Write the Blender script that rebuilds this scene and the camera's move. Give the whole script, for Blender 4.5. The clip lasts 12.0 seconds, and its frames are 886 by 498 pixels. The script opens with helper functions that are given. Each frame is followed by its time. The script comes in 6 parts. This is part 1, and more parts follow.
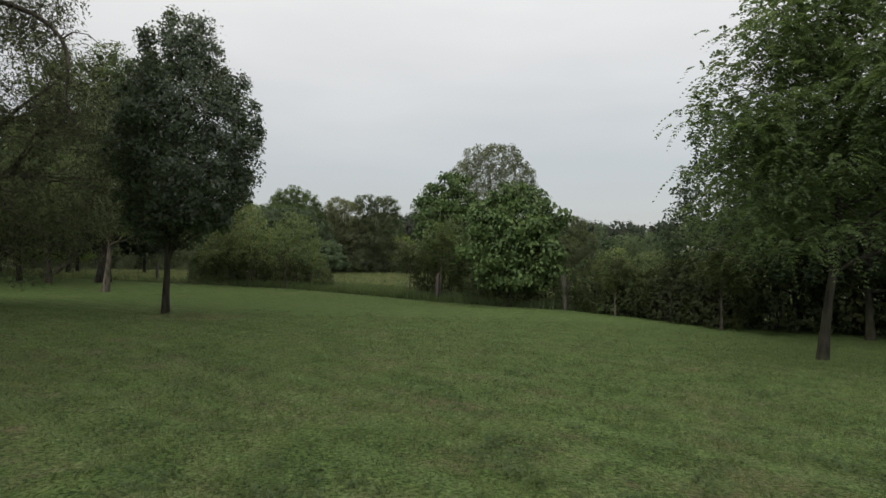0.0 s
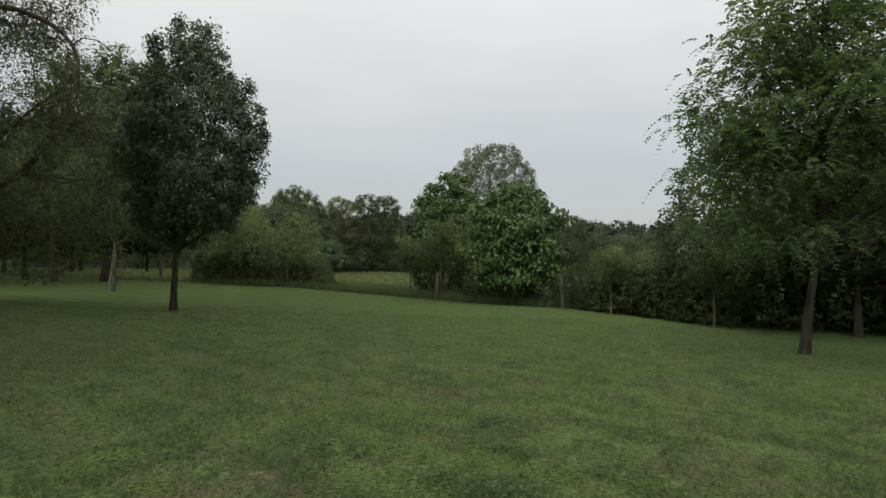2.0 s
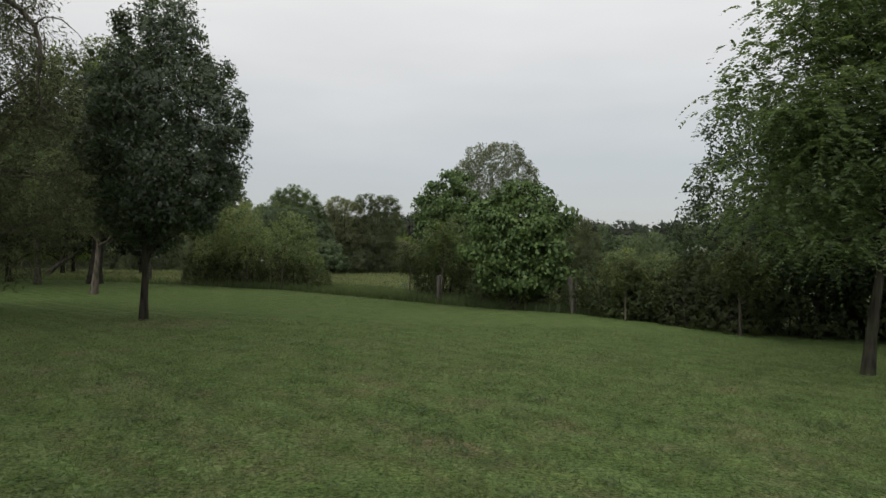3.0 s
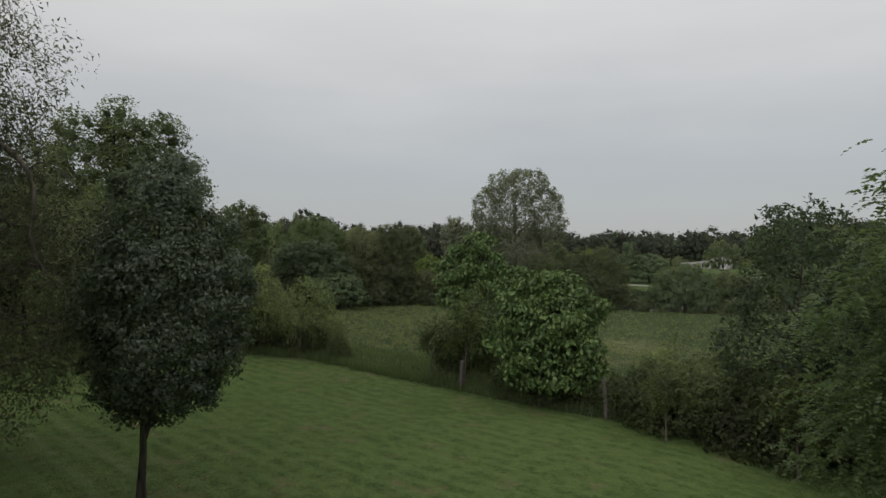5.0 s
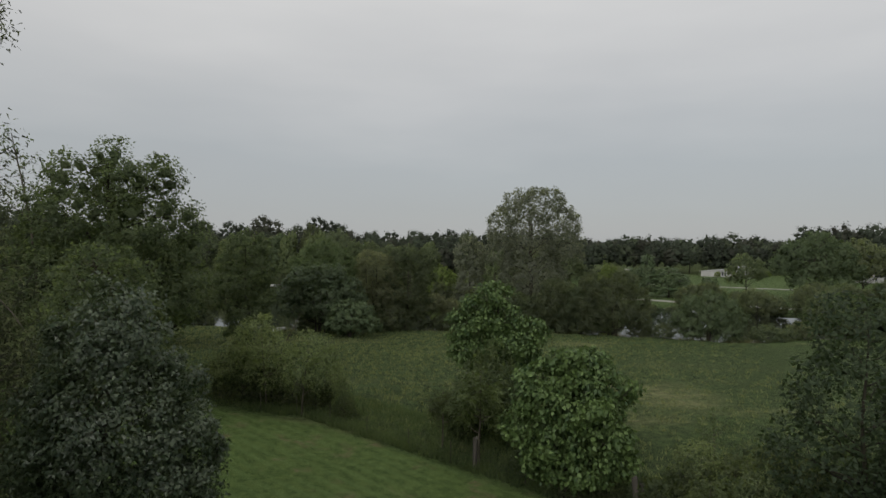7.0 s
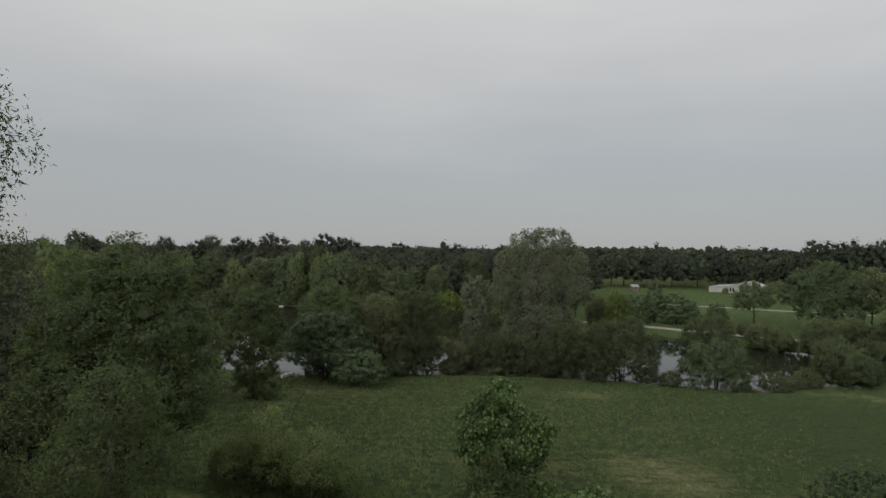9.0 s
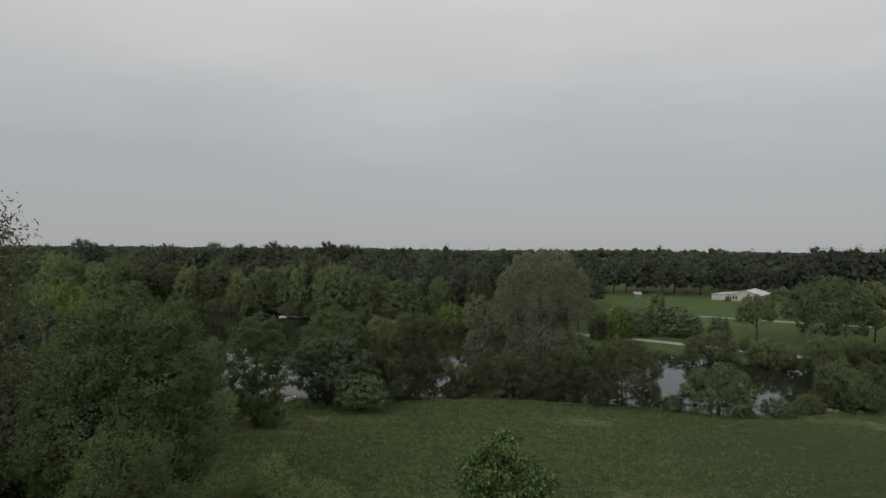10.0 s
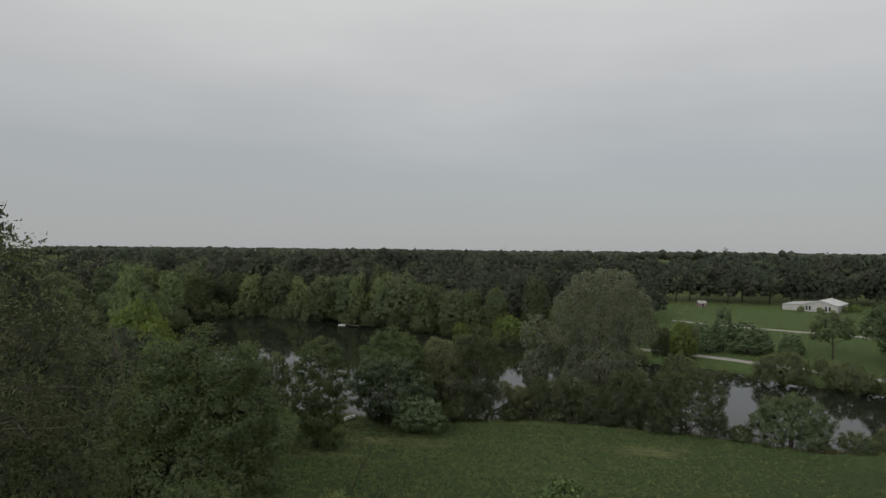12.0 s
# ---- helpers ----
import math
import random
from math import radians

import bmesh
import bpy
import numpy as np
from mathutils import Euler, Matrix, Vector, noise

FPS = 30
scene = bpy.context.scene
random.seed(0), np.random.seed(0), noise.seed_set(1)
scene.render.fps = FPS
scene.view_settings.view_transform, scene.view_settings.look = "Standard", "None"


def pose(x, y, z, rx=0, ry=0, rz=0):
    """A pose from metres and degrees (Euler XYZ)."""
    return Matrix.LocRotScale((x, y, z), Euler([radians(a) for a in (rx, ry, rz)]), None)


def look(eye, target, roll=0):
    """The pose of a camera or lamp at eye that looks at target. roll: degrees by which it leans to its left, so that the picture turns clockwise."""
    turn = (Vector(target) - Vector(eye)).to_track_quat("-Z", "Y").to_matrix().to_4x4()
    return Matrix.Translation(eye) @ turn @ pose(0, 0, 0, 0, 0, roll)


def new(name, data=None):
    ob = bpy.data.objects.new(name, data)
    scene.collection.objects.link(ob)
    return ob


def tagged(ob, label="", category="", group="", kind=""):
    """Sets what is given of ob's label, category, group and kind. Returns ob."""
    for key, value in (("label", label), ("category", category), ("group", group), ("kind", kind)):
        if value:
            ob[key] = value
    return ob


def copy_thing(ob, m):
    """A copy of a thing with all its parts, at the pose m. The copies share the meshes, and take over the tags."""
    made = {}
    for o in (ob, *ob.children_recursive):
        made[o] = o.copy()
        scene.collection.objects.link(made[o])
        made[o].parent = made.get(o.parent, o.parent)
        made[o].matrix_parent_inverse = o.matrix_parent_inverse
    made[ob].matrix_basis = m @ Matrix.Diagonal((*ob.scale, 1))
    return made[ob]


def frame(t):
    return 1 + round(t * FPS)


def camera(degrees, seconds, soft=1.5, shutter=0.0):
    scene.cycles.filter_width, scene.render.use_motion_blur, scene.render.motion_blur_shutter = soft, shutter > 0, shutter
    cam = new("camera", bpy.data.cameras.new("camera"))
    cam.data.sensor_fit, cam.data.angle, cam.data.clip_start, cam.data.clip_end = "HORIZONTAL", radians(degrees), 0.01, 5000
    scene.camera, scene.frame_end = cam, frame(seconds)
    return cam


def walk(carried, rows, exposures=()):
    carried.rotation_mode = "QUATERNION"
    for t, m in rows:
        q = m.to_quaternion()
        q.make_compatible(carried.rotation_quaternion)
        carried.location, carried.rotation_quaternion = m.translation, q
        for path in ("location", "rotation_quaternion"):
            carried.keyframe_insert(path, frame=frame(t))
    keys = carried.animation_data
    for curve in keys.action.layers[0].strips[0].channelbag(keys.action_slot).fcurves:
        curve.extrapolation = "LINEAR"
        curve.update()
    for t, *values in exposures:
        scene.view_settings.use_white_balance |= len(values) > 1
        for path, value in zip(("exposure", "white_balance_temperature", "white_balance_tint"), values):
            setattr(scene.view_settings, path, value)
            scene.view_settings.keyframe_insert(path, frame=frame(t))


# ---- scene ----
# ---------------------------------------------------------------- camera
cam = camera(73.8, 12.0)
PATH = [
    (0, (-0.26, 0.486, 2.672), (-0.26, 2.486, 2.653), 0.5),
    (0.5, (-0.234, 0.196, 2.68), (-0.235, 2.196, 2.66), 0.5),
    (1, (-0.209, -0.235, 2.687), (-0.211, 1.765, 2.667), 0.5),
    (1.5, (-0.204, -0.374, 2.699), (-0.206, 1.626, 2.679), 0.5),
    (2, (-0.206, -0.163, 2.677), (-0.208, 1.837, 2.656), 0.5),
    (2.5, (-0.211, 0.845, 2.681), (-0.211, 2.845, 2.661), 0.5),
    (3, (-0.203, 1.982, 2.704), (-0.21, 3.982, 2.684), 0.5),
    (3.5, (-0.27, 2.845, 3.756), (-0.353, 4.843, 3.735), 0.5),
    (3.7, (-0.33, 3.209, 4.615), (-0.411, 5.207, 4.591), 0.5),
    (5.3, (-0.40, 4.414, 7.721), (-0.479, 6.413, 7.708), 0.5),
    (5.5, (-0.331, 5.066, 7.726), (-0.421, 7.064, 7.712), 0.5),
    (6, (-0.352, 6.372, 8.166), (-0.456, 8.369, 8.151), 0.5),
    (6.5, (-0.422, 6.882, 9.602), (-0.54, 8.878, 9.588), 0.5),
    (7, (-0.391, 7.006, 11.232), (-0.519, 9.001, 11.219), 0.5),
    (7.5, (-0.37, 6.893, 12.972), (-0.504, 8.888, 12.962), 0.5),
    (9.5, (-0.505, 6.546, 20.142), (-0.66, 8.54, 20.133), 0.5),
    (10, (-0.516, 6.415, 22.104), (-0.675, 8.408, 22.094), 0.5),
    (10.5, (-0.551, 6.384, 24.029), (-0.714, 8.378, 24.021), 0.5),
    (11, (-0.585, 6.35, 25.289), (-0.748, 8.343, 25.282), 0.5),
    (11.5, (-0.80, 6.352, 25.539), (-1.06, 8.335, 25.529), 0.5),
    (12, (-0.773, 6.36, 25.592), (-1.119, 8.329, 25.58), 0.5),
]
walk(cam, [(t, look(eye, target, roll)) for t, eye, target, roll in PATH],
     exposures=[(0, 0.12), (3.2, 0.08), (5.5, -0.24), (7.5, -0.29), (9.5, -0.33), (12, -0.33)])

# ---------------------------------------------------------------- light: an overcast sky
world = bpy.data.worlds.new("overcast_sky")
scene.world = world
world.use_nodes = True
wt = world.node_tree
wt.nodes.clear()
w_out = wt.nodes.new("ShaderNodeOutputWorld")
w_bg = wt.nodes.new("ShaderNodeBackground")
w_sky = wt.nodes.new("ShaderNodeTexSky")
w_sky.sky_type = "NISHITA"
w_sky.sun_disc = False
w_sky.sun_elevation, w_sky.sun_rotation = radians(27), radians(204)
w_co = wt.nodes.new("ShaderNodeTexCoord")
w_sep = wt.nodes.new("ShaderNodeSeparateXYZ")
w_ramp = wt.nodes.new("ShaderNodeValToRGB")
w_noise = wt.nodes.new("ShaderNodeTexNoise")
w_map = wt.nodes.new("ShaderNodeMapping")
w_mul = wt.nodes.new("ShaderNodeMath")
w_mul.operation = "MULTIPLY_ADD"
w_mul.inputs[1].default_value, w_mul.inputs[2].default_value = 0.22, -0.11
w_add = wt.nodes.new("ShaderNodeMath")
w_mix = wt.nodes.new("ShaderNodeMix")
w_mix.data_type = "RGBA"
w_mix.inputs[0].default_value = 0.01
w_map.inputs["Scale"].default_value = (1.0, 1.0, 4.0)
w_noise.inputs["Scale"].default_value = 1.6
w_noise.inputs["Detail"].default_value = 4
stops = [(0.0, (0.455, 0.467, 0.480)), (0.06, (0.450, 0.466, 0.478)), (0.16, (0.475, 0.497, 0.510)), (0.30, (0.66, 0.66, 0.655)), (0.45, (0.85, 0.84, 0.82)), (1.0, (1.36, 1.33, 1.26))]
while len(w_ramp.color_ramp.elements) < len(stops):
    w_ramp.color_ramp.elements.new(0.5)
for e, (p, c) in zip(w_ramp.color_ramp.elements, stops):
    e.position, e.color = p, (*c, 1)
wt.links.new(w_co.outputs["Generated"], w_sep.inputs[0])
wt.links.new(w_co.outputs["Generated"], w_map.inputs["Vector"])
wt.links.new(w_map.outputs[0], w_noise.inputs["Vector"])
wt.links.new(w_noise.outputs[0], w_mul.inputs[0])
wt.links.new(w_sep.outputs["Z"], w_add.inputs[0])
wt.links.new(w_mul.outputs[0], w_add.inputs[1])
wt.links.new(w_add.outputs[0], w_ramp.inputs[0])
wt.links.new(w_ramp.outputs[0], w_mix.inputs[6])
wt.links.new(w_sky.outputs[0], w_mix.inputs[7])
wt.links.new(w_mix.outputs[2], w_bg.inputs[0])
w_bg.inputs[1].default_value = 1.0
wt.links.new(w_bg.outputs[0], w_out.inputs[0])

sun_data = bpy.data.lights.new("sun", "SUN")
sun_data.energy, sun_data.angle, sun_data.color = 1.5, radians(25), (1.0, 0.97, 0.93)
sun_ob = new("sun", sun_data)
sun_ob.matrix_world = look((-22, -38, 28), (0, 12, 0))


# ---------------------------------------------------------------- materials
def nodes_of(name):
    m = bpy.data.materials.new(name)
    m.use_nodes = True
    nt = m.node_tree
    bsdf = nt.nodes["Principled BSDF"]
    return m, nt, bsdf


def add(nt, kind, **values):
    n = nt.nodes.new(kind)
    for k, v in values.items():
        n.inputs[k.replace("_", " ")].default_value = v
    return n


def mix_rgb(nt, fac, a, b, blend="MIX"):
    n = nt.nodes.new("ShaderNodeMix")
    n.data_type, n.blend_type = "RGBA", blend
    for socket, v in ((n.inputs[0], fac), (n.inputs[6], a), (n.inputs[7], b)):
        if isinstance(v, (int, float)):
            socket.default_value = v
        elif isinstance(v, tuple):
            socket.default_value = (*v, 1)
        else:
            nt.links.new(v, socket)
    return n.outputs[2]


def noise_fac(nt, scale, detail=3.0, low=0.4, high=0.6, stretch=None, turn=0.0):
    geo = nt.nodes.new("ShaderNodeNewGeometry")
    vec = geo.outputs["Position"]
    if stretch:
        if turn:
            tn = nt.nodes.new("ShaderNodeMapping")
            tn.inputs["Rotation"].default_value = (0, 0, turn)
            nt.links.new(vec, tn.inputs["Vector"])
            vec = tn.outputs[0]
        mp = nt.nodes.new("ShaderNodeMapping")
        mp.inputs["Scale"].default_value = stretch
        nt.links.new(vec, mp.inputs["Vector"])
        vec = mp.outputs[0]
    n = add(nt, "ShaderNodeTexNoise", Scale=scale, Detail=detail)
    nt.links.new(vec, n.inputs["Vector"])
    r = add(nt, "ShaderNodeMapRange", From_Min=low, From_Max=high)
    nt.links.new(n.outputs[0], r.inputs[0])
    return r.outputs[0]


def times(nt, a, b):
    n = nt.nodes.new("ShaderNodeMath")
    n.operation = "MULTIPLY"
    nt.links.new(a, n.inputs[0])
    if isinstance(b, float):
        n.inputs[1].default_value = b
    else:
        nt.links.new(b, n.inputs[1])
    return n.outputs[0]


def leaf_material(name, dark, light, gloss=0.45, through_light=0.25, spread=0.5, tone=0.0, vary=1.0, shine=0.22):
    """Leaves: colour varies leaf by leaf and tree by tree, some light passes through."""
    m, nt, bsdf = nodes_of(name)
    dark, light = (dark[0], dark[1], dark[2] * 1.1), (light[0], light[1], light[2] * 1.1)
    geo = nt.nodes.new("ShaderNodeNewGeometry")
    info = nt.nodes.new("ShaderNodeObjectInfo")
    col = mix_rgb(nt, geo.outputs["Random Per Island"], dark, light)
    patch = noise_fac(nt, 0.9, 2, 0.35, 0.65)
    warm = tuple(min(1, c * k) for c, k in zip(light, (1.15, 1.1, 0.8)))
    col = mix_rgb(nt, noise_fac(nt, 7.0, 3, 0.40, 0.60), mix_rgb(nt, 1.0, col, (0.78, 0.78, 0.78), "MULTIPLY"), mix_rgb(nt, 1.0, col, (1.18, 1.18, 1.18), "MULTIPLY"))
    half = nt.nodes.new("ShaderNodeMath")
    half.operation = "MULTIPLY"
    half.inputs[1].default_value = spread
    nt.links.new(patch, half.inputs[0])
    col = mix_rgb(nt, half.outputs[0], col, warm)
    hsv = nt.nodes.new("ShaderNodeHueSaturation")
    val = add(nt, "ShaderNodeMapRange", To_Min=1 - 0.28 * vary, To_Max=1 + 0.26 * vary)
    nt.links.new(info.outputs["Random"], val.inputs[0])
    bright = val.outputs[0]
    if tone:
        big = add(nt, "ShaderNodeMapRange", To_Min=1 - tone, To_Max=1 + tone)
        nt.links.new(noise_fac(nt, 0.09, 1, 0.3, 0.7, (1, 1, 0.2)), big.inputs[0])
        bright = times(nt, big.outputs[0], bright)
    nt.links.new(bright, hsv.inputs["Value"])
    shift = add(nt, "ShaderNodeMapRange", To_Min=0.5 - 0.008 * vary, To_Max=0.5 + 0.016 * vary)
    turned = nt.nodes.new("ShaderNodeMath")
    turned.operation = "FRACT"
    nt.links.new(times(nt, info.outputs["Random"], 7.3), turned.inputs[0])
    nt.links.new(turned.outputs[0], shift.inputs[0])
    nt.links.new(shift.outputs[0], hsv.inputs["Hue"])
    nt.links.new(col, hsv.inputs["Color"])
    nt.links.new(hsv.outputs[0], bsdf.inputs["Base Color"])
    bsdf.inputs["Roughness"].default_value = gloss
    bsdf.inputs["Specular IOR Level"].default_value = shine
    tr = nt.nodes.new("ShaderNodeBsdfTranslucent")
    nt.links.new(mix_rgb(nt, 1.0, hsv.outputs[0], (1.5, 1.5, 1.0), "MULTIPLY"), tr.inputs["Color"])
    ms = nt.nodes.new("ShaderNodeMixShader")
    ms.inputs[0].default_value = through_light
    nt.links.new(bsdf.outputs[0], ms.inputs[1])
    nt.links.new(tr.outputs[0], ms.inputs[2])
    nt.links.new(ms.outputs[0], nt.nodes["Material Output"].inputs[0])
    return m


def bark_material(name, dark, light, scale=9.0):
    m, nt, bsdf = nodes_of(name)
    ridge = noise_fac(nt, scale, 5, 0.35, 0.65, (1, 1, 0.18))
    blot = noise_fac(nt, 1.3, 3, 0.4, 0.65)
    col = mix_rgb(nt, ridge, dark, light)
    moss = mix_rgb(nt, 0.35, col, (0.06, 0.07, 0.035))
    nt.links.new(mix_rgb(nt, blot, col, moss), bsdf.inputs["Base Color"])
    bump = add(nt, "ShaderNodeBump", Strength=0.8, Distance=0.03)
    nt.links.new(ridge, bump.inputs["Height"])
    nt.links.new(bump.outputs[0], bsdf.inputs["Normal"])
    bsdf.inputs["Roughness"].default_value = 0.9
    bsdf.inputs["Specular IOR Level"].default_value = 0.15
    return m


def plain_material(name, a, b, scale=3.0, rough=0.7, metal=0.0, stretch=None):
    m, nt, bsdf = nodes_of(name)
    f = noise_fac(nt, scale, 5, 0.35, 0.65, stretch)
    nt.links.new(mix_rgb(nt, f, a, b), bsdf.inputs["Base Color"])
    fine = noise_fac(nt, scale * 9, 3, 0.3, 0.7, stretch)
    bump = add(nt, "ShaderNodeBump", Strength=0.25, Distance=0.01)
    nt.links.new(fine, bump.inputs["Height"])
    nt.links.new(bump.outputs[0], bsdf.inputs["Normal"])
    bsdf.inputs["Roughness"].default_value, bsdf.inputs["Metallic"].default_value = rough, metal
    return m


def line_factor(nt, nx, ny, c, soft):
    """0 on this side of the line nx*x + ny*y = c and 1 beyond it, over a soft, uneven edge."""
    geo = nt.nodes.new("ShaderNodeNewGeometry")
    dot = nt.nodes.new("ShaderNodeVectorMath")
    dot.operation = "DOT_PRODUCT"
    dot.inputs[1].default_value = (nx, ny, 0)
    nt.links.new(geo.outputs["Position"], dot.inputs[0])
    n = add(nt, "ShaderNodeTexNoise", Scale=0.5, Detail=4)
    nt.links.new(geo.outputs["Position"], n.inputs["Vector"])
    s = nt.nodes.new("ShaderNodeMath")
    s.operation = "MULTIPLY_ADD"
    s.inputs[1].default_value = soft * 1.5
    nt.links.new(n.outputs[0], s.inputs[0])
    nt.links.new(dot.outputs["Value"], s.inputs[2])
    r = add(nt, "ShaderNodeMapRange", From_Min=c, From_Max=c + soft * 1.5)
    nt.links.new(s.outputs[0], r.inputs[0])
    return r.outputs[0]


def peak(nt, a, b):
    n = nt.nodes.new("ShaderNodeMath")
    n.operation = "MAXIMUM"
    nt.links.new(a, n.inputs[0])
    nt.links.new(b, n.inputs[1])
    return n.outputs[0]


def flip(nt, a):
    n = nt.nodes.new("ShaderNodeMath")
    n.operation = "SUBTRACT"
    n.inputs[0].default_value = 1.0
    nt.links.new(a, n.inputs[1])
    return n.outputs[0]


def near_spot(nt, place, far, near):
    """1 inside a worn patch round a place, 0 outside it, with an uneven edge."""
    geo = nt.nodes.new("ShaderNodeNewGeometry")
    dist = nt.nodes.new("ShaderNodeVectorMath")
    dist.operation = "DISTANCE"
    dist.inputs[1].default_value = place
    nt.links.new(geo.outputs["Position"], dist.inputs[0])
    n = add(nt, "ShaderNodeTexNoise", Scale=1.6 / near, Detail=4)
    nt.links.new(geo.outputs["Position"], n.inputs["Vector"])
    s = nt.nodes.new("ShaderNodeMath")
    s.operation = "MULTIPLY_ADD"
    s.inputs[1].default_value = far - near + 1.0
    nt.links.new(n.outputs[0], s.inputs[0])
    nt.links.new(dist.outputs["Value"], s.inputs[2])
    r = add(nt, "ShaderNodeMapRange", From_Min=far, From_Max=near)
    nt.links.new(s.outputs[0], r.inputs[0])
    return r.outputs[0]


BARE_SPOTS = ((-3.85, 5.0, 0.75), (1.4, 5.5, 0.6), (3.3, 7.5, 0.48), (3.1, 5.8, 0.57))


def ground_material():
    """Mown lawn up to the fence, rough pasture behind it, a far mown field, woodland floor beyond."""
    m, nt, bsdf = nodes_of("ground_cover")
    fine = noise_fac(nt, 24, 9, 0.36, 0.64)
    speck = noise_fac(nt, 7.5, 9, 0.46, 0.56)
    mid = noise_fac(nt, 1.7, 9, 0.45, 0.56)
    hollow = noise_fac(nt, 0.55, 6, 0.46, 0.62)
    green = mix_rgb(nt, fine, (0.012, 0.028, 0.006), (0.118, 0.184, 0.050))
    deep = mix_rgb(nt, fine, (0.006, 0.015, 0.003), (0.060, 0.100, 0.030))
    bright = mix_rgb(nt, fine, (0.044, 0.076, 0.016), (0.184, 0.244, 0.082))
    lawn = mix_rgb(nt, times(nt, speck, 0.85), green, deep)
    lawn = mix_rgb(nt, times(nt, hollow, 0.22), lawn, deep)
    lawn = mix_rgb(nt, times(nt, mid, 0.5), lawn, bright)
    thatch = times(nt, noise_fac(nt, 0.8, 8, 0.44, 0.58), noise_fac(nt, 4.2, 9, 0.40, 0.58))
    lawn = mix_rgb(nt, times(nt, times(nt, thatch, flip(nt, line_factor(nt, 0.3, 0.95, 17, 5.0))), 0.7), lawn, mix_rgb(nt, fine, (0.055, 0.055, 0.028), (0.190, 0.178, 0.100)))
    worn_side = times(nt, near_spot(nt, (-7.0, 9.5, 0.4), 9.0, 3.0), noise_fac(nt, 1.3, 8, 0.42, 0.60))
    lawn = mix_rgb(nt, times(nt, worn_side, 0.8), lawn, mix_rgb(nt, fine, (0.050, 0.050, 0.028), (0.150, 0.142, 0.084)))
    dry = noise_fac(nt, 0.6, 7, 0.585, 0.68)
    scar = peak(nt, near_spot(nt, (-8.3, 19.6, 0.1), 2.6, 2.0), near_spot(nt, (-8.7, 22.5, 0), 0.8, 0.5))
    for spot in BARE_SPOTS:
        scar = peak(nt, scar, near_spot(nt, spot, 0.75, 0.45))
    dry = times(nt, peak(nt, dry, scar), noise_fac(nt, 4.0, 6, 0.36, 0.60))
    lawn = mix_rgb(nt, dry, lawn, mix_rgb(nt, fine, (0.085, 0.062, 0.036), (0.20, 0.155, 0.100)))
    geo = nt.nodes.new("ShaderNodeNewGeometry")
    along = nt.nodes.new("ShaderNodeMapping")
    along.inputs["Rotation"].default_value = (0, 0, radians(41.0))
    nt.links.new(geo.outputs["Position"], along.inputs["Vector"])
    rows = add(nt, "ShaderNodeTexWave", Scale=0.36, Distortion=0.25, Detail=2.0, Detail_Scale=0.5)
    rows.bands_direction = "Y"
    nt.links.new(along.outputs[0], rows.inputs["Vector"])
    row_range = add(nt, "ShaderNodeMapRange", From_Min=0.45, From_Max=0.9)
    nt.links.new(rows.outputs["Fac"], row_range.inputs[0])
    stripe = times(nt, row_range.outputs[0], noise_fac(nt, 0.16, 4, 0.26, 0.5))
    lawn = mix_rgb(nt, times(nt, stripe, 0.42), lawn, mix_rgb(nt, fine, (0.048, 0.094, 0.028), (0.160, 0.226, 0.086)))
    for c in (8.3, 9.6):
        wheel = nt.nodes.new("ShaderNodeVectorMath")
        wheel.operation = "DOT_PRODUCT"
        wheel.inputs[1].default_value = (0.66, 0.75, 0)
        nt.links.new(geo.outputs["Position"], wheel.inputs[0])
        bend = nt.nodes.new("ShaderNodeMath")
        bend.operation = "MULTIPLY_ADD"
        bend.inputs[1].default_value, bend.inputs[2].default_value = 1.0, -c
        nt.links.new(wheel.outputs["Value"], bend.inputs[0])
        off = nt.nodes.new("ShaderNodeMath")
        off.operation = "ABSOLUTE"
        nt.links.new(bend.outputs[0], off.inputs[0])
        band = add(nt, "ShaderNodeMapRange", From_Min=0.24, From_Max=0.06)
        nt.links.new(off.outputs[0], band.inputs[0])
        worn = times(nt, times(nt, band.outputs[0], near_spot(nt, (-15.5, 24.6, 0), 9.0, 6.0)), noise_fac(nt, 1.2, 5, 0.30, 0.62))
        lawn = mix_rgb(nt, times(nt, worn, 0.7), lawn, (0.155, 0.180, 0.092))
    tuft = noise_fac(nt, 1.7, 8, 0.38, 0.62)
    past = mix_rgb(nt, tuft, (0.005, 0.012, 0.005), (0.041, 0.065, 0.024))
    hump = noise_fac(nt, 0.34, 8, 0.44, 0.57, (0.7, 1.4, 1))
    past = mix_rgb(nt, times(nt, hump, 0.6), past, mix_rgb(nt, tuft, (0.016, 0.026, 0.011), (0.060, 0.077, 0.033)))
    clump = noise_fac(nt, 0.9, 6, 0.53, 0.62, (0.6, 1.3, 1))
    past = mix_rgb(nt, times(nt, clump, 0.8), past, (0.014, 0.022, 0.010))
    pale = times(nt, peak(nt, noise_fac(nt, 0.085, 5, 0.56, 0.68, (0.5, 1.8, 1)), near_spot(nt, (15.5, 61, -2), 9, 6)), noise_fac(nt, 0.7, 6, 0.34, 0.58, (0.4, 1.8, 1)))
    past = mix_rgb(nt, pale, past, mix_rgb(nt, tuft, (0.070, 0.075, 0.034), (0.150, 0.142, 0.076)))
    # pasture turns darker green round this spot on the right
    dark_right = near_spot(nt, (38, 74, -2.2), 34, 20)
    past = mix_rgb(nt, times(nt, dark_right, 0.9), past, mix_rgb(nt, tuft, (0.005, 0.011, 0.005), (0.026, 0.039, 0.017)))
